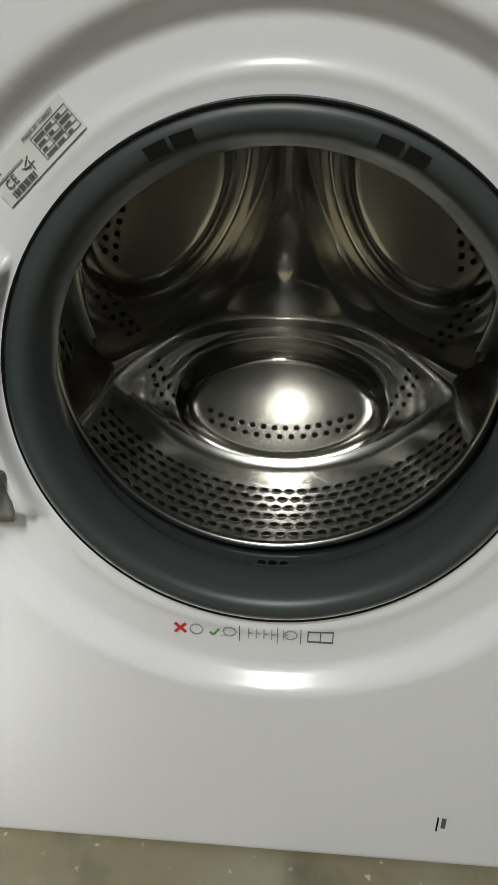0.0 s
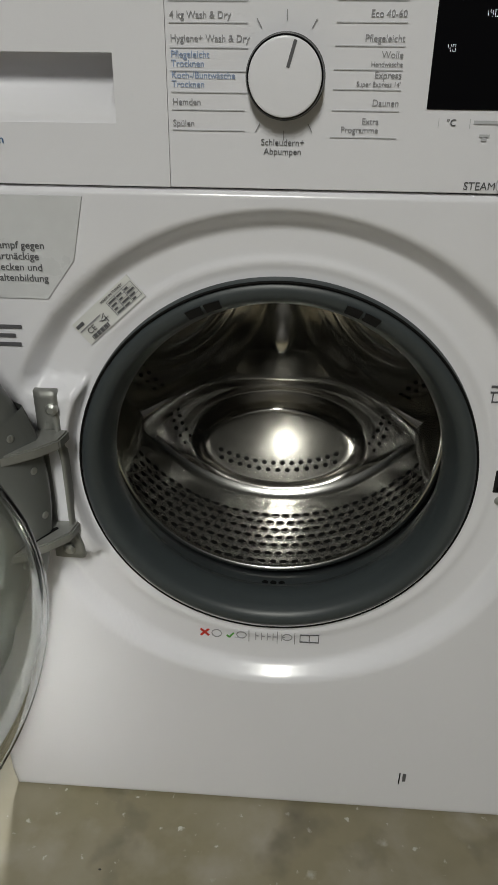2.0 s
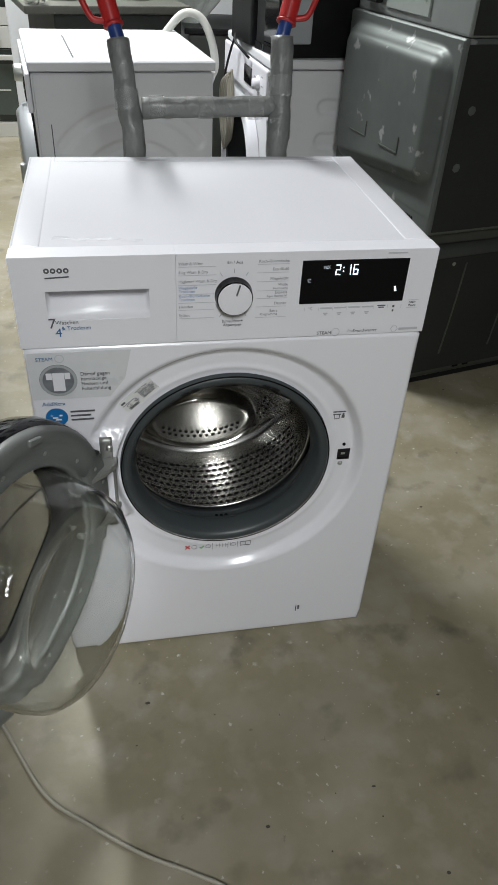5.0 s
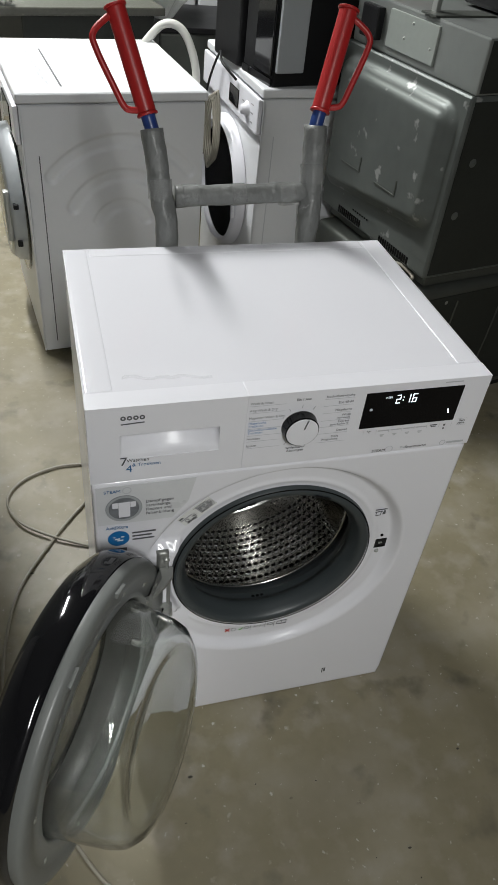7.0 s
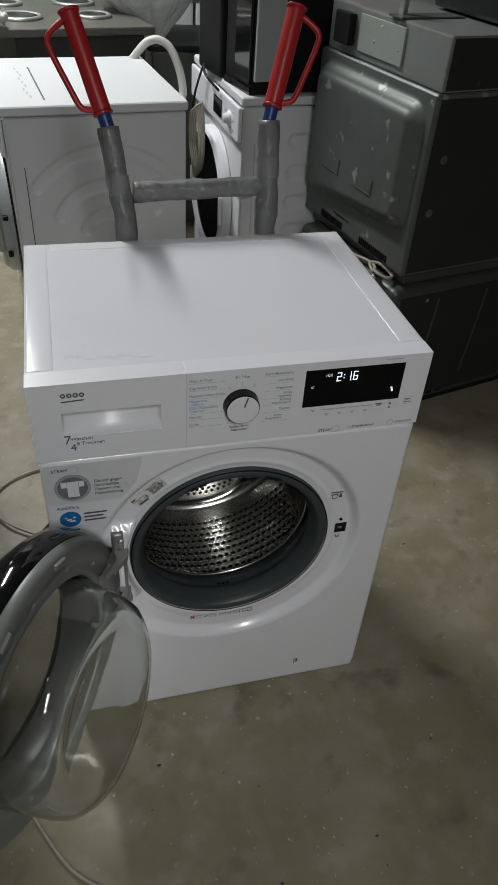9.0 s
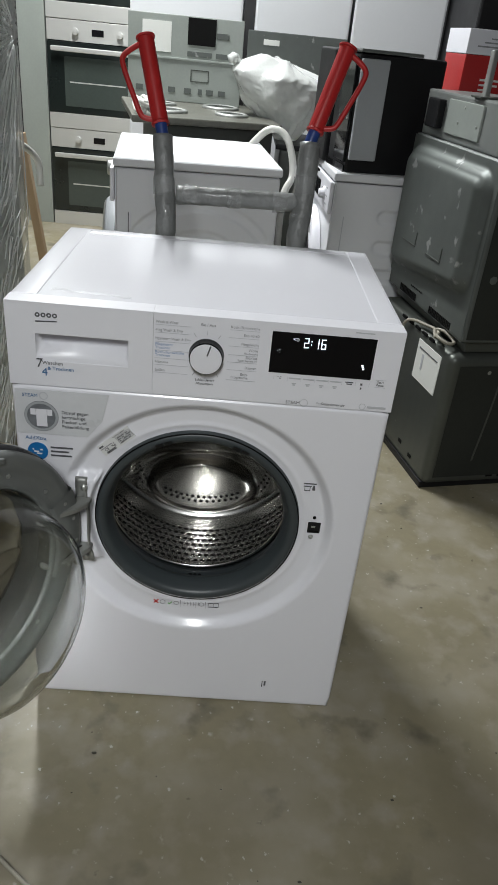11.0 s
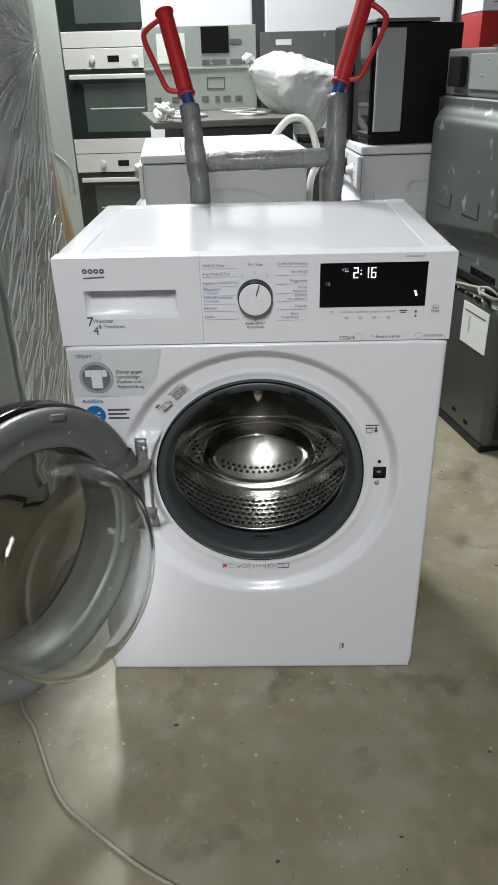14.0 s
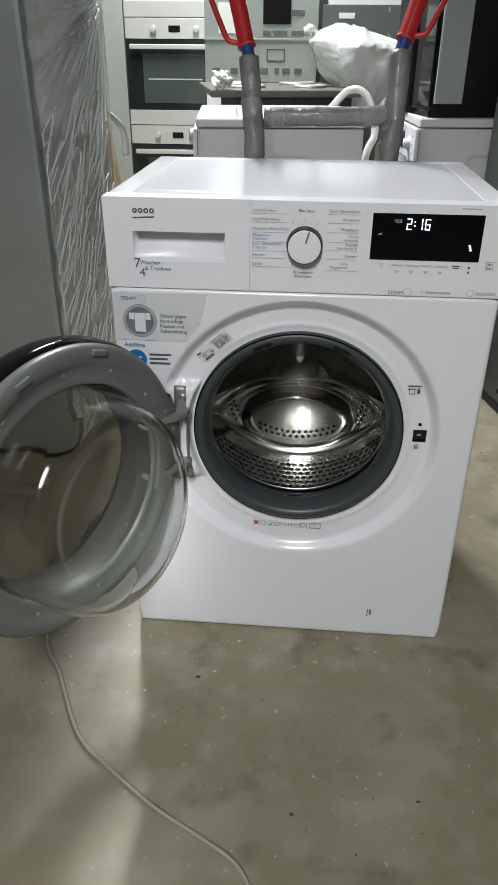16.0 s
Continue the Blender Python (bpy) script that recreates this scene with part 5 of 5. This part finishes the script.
for x0, x1, z0, z1 in ((0.29, 0.41, 0.205, 0.228), (0.43, 0.49, 0.205, 0.228), (0.43, 0.49, 0.29, 0.315), (0.04, 0.075, 0.04, 0.065), (0.13, 0.165, 0.04, 0.065), (0.20, 0.235, 0.04, 0.065), (0.28, 0.315, 0.04, 0.065), (0.35, 0.37, 0.04, 0.065), (0.39, 0.425, 0.04, 0.065), (0.45, 0.485, 0.04, 0.065)):
    part("louvre", box(x0, x1, -0.004, 0.001, z0, z1, 0.001), GALV, back)
for x0, x1, z0, z1 in ((0.31, 0.40, 0.145, 0.149), (0.31, 0.40, 0.095, 0.099), (0.31, 0.314, 0.095, 0.149), (0.396, 0.40, 0.095, 0.149)):
    part("stamped_line", box(x0, x1, -0.003, 0.001, z0, z1, 0), GALV_DARK, back)
crate = thing("metal_appliance", pose(0.215, 2.50, 0), "grey metal appliance casing under a plastic bag", "appliance")
part("casing", box(-0.01, 0.40, 0.0, 0.50, 0.0, 0.745, 0.01), GALV_DARK, crate)
part("top_tray", box(-0.03, 0.42, -0.02, 0.46, 0.747, 0.770, 0.006), BLACK, crate)
rear = thing("sheet_panel", pose(0.02, 3.10, 0.866), "grey sheet-metal panel standing behind the bag", "panel")
part("sheet", box(0.0, 0.50, 0.0, 0.03, -0.03, 0.345, 0.003), GALV, rear)
part("paper_label", box(0.08, 0.16, -0.003, 0.0, 0.285, 0.31, 0), PAPER, rear)


def crumpled():
    """A loosely tied bag: narrow foot, wide slack top with a drawn-out corner, pulled into ridges."""
    bm = bmesh.new()
    rows, n, m = [], 150, 80
    for j in range(m + 1):
        v = j / m
        prof = 0.06 + 0.94 * smoothstep(-0.25, 0.62, v) * (1 - smoothstep(0.72, 1.08, v) ** 1.6 * 0.93)
        row = []
        for i in range(n):
            a = 2 * math.pi * i / n
            c, d = math.cos(a), math.sin(a)
            p = Vector((c * 1.4, d * 1.4, v * 2.2))
            k = 1 + 0.16 * noise.noise(p * 1.3 + Vector((3, 1, 2))) + 0.09 * (0.5 - abs(noise.noise(p * 2.6))) + 0.035 * (0.5 - abs(noise.noise(p * 7.0)))
            pull = max(0.0, -c) ** 3 * smoothstep(0.45, 0.85, v)
            x = 0.190 * prof * k * c * (1 + 0.05 * v) - 0.055 * pull + 0.035 * (1 - v)
            z = 0.325 * v * (1 + 0.10 * noise.noise(Vector((c * 1.7, d * 1.7, 5)))) + 0.035 * pull + 0.03 * max(0.0, c) * v * (1 - v) - 0.02 * smoothstep(0.3, 1.0, c) * v
            row.append(bm.verts.new((x, 0.165 * prof * k * d, z)))
        rows.append(row)
    for a, b in zip(rows, rows[1:]):
        for i in range(n):
            bm.faces.new((a[i], a[(i + 1) % n], b[(i + 1) % n], b[i]))
    bm.faces.new(rows[0][::-1])
    bm.faces.new(rows[-1])
    return bm


sack = thing("plastic_bag", pose(0.200, 2.66, 0.771), "crumpled clear plastic bag full of white foam", "bag")
part("body", crumpled(), BAG, sack, smooth=True)
part("knotted_end", pipe([(-0.175, -0.01, 0.27), (-0.20, -0.02, 0.30), (-0.225, -0.015, 0.322), (-0.25, -0.03, 0.318)], 0.014, 10, 6, 0.5, rfun=lambda u: 0.024 - 0.016 * math.sin(math.pi * min(1, u * 1.3))), BAG, sack, "twisted loose end of the bag", smooth=True)
for x, w, label in ((-0.645, 0.625, "tall white refrigerator at the back"), (0.050, 0.53, "tall white refrigerator with a grey tone at the back"), (0.595, 0.51, "tall white refrigerator beside the dark corner")):
    fr = thing("refrigerator", pose(x, 3.62, 0), label, "refrigerator", "refrigerators at the back")
    part("body", box(0.0, w, 0.03, 0.62, 0.0, 1.85, 0.01), FRIDGE_WHITE, fr)
    part("door", box(0.0, w, -0.02, 0.027, 0.06, 1.84, 0.012), FRIDGE_WHITE, fr)
# Black box added here; the unlit background is put into its colour.
dark = thing("dark_corner_box", pose(1.12, 3.0, 0), "tall black box added for the unlit background in the corner", "refrigerator")
part("body", box(0.0, 0.65, 0.0, 0.65, 0.0, 1.9, 0.012), BLACK, dark)

# ---- cables on the floor ----
solo("floor_cable", pipe([(-0.290, 0.640, 0.006), (-0.38, 0.52, 0.006), (-0.478, 0.343, 0.006), (-0.507, 0.09, 0.006), (-0.462, -0.082, 0.006), (-0.415, -0.155, 0.006), (-0.340, -0.285, 0.006), (-0.270, -0.345, 0.006), (-0.185, -0.405, 0.006),
                        (-0.110, -0.445, 0.006), (-0.055, -0.478, 0.006), (-0.028, -0.520, 0.006), (-0.026, -0.575, 0.006), (-0.03, -0.75, 0.006)], 0.0034, 8, 10), CABLE, "thin pale mains cable trailing across the floor", "cable", smooth=True)
solo("floor_cable", pipe([(-0.270, 0.785, 0.006), (-0.36, 0.785, 0.006), (-0.45, 0.745, 0.006), (-0.492, 0.675, 0.006), (-0.465, 0.590, 0.012), (-0.395, 0.530, 0.012), (-0.300, 0.482, 0.006), (-0.26, 0.47, 0.006)], 0.0034, 8, 10), CABLE, "looped pale mains cable beside the washer-dryer", "cable", smooth=True)

crumbs = bmesh.new()
rng = random.Random(5)
for k in range(70):
    x, y, r = rng.uniform(-0.6, 0.9), rng.uniform(-1.0, 0.9), rng.uniform(0.0010, 0.0030)
    if -0.31 < x < 0.31 and -0.01 < y < 0.54:
        continue
    made = bmesh.ops.create_icosphere(crumbs, subdivisions=1, radius=r, matrix=pose(x, y, r * 0.3) @ Matrix.Diagonal((rng.uniform(0.8, 2.0), 1, 0.5, 1)))
solo("grit", crumbs, mat("dark_grit", (0.05, 0.045, 0.035), 0.8, var=0.3), "small dark crumbs scattered on the concrete", "debris", kind="stuff")
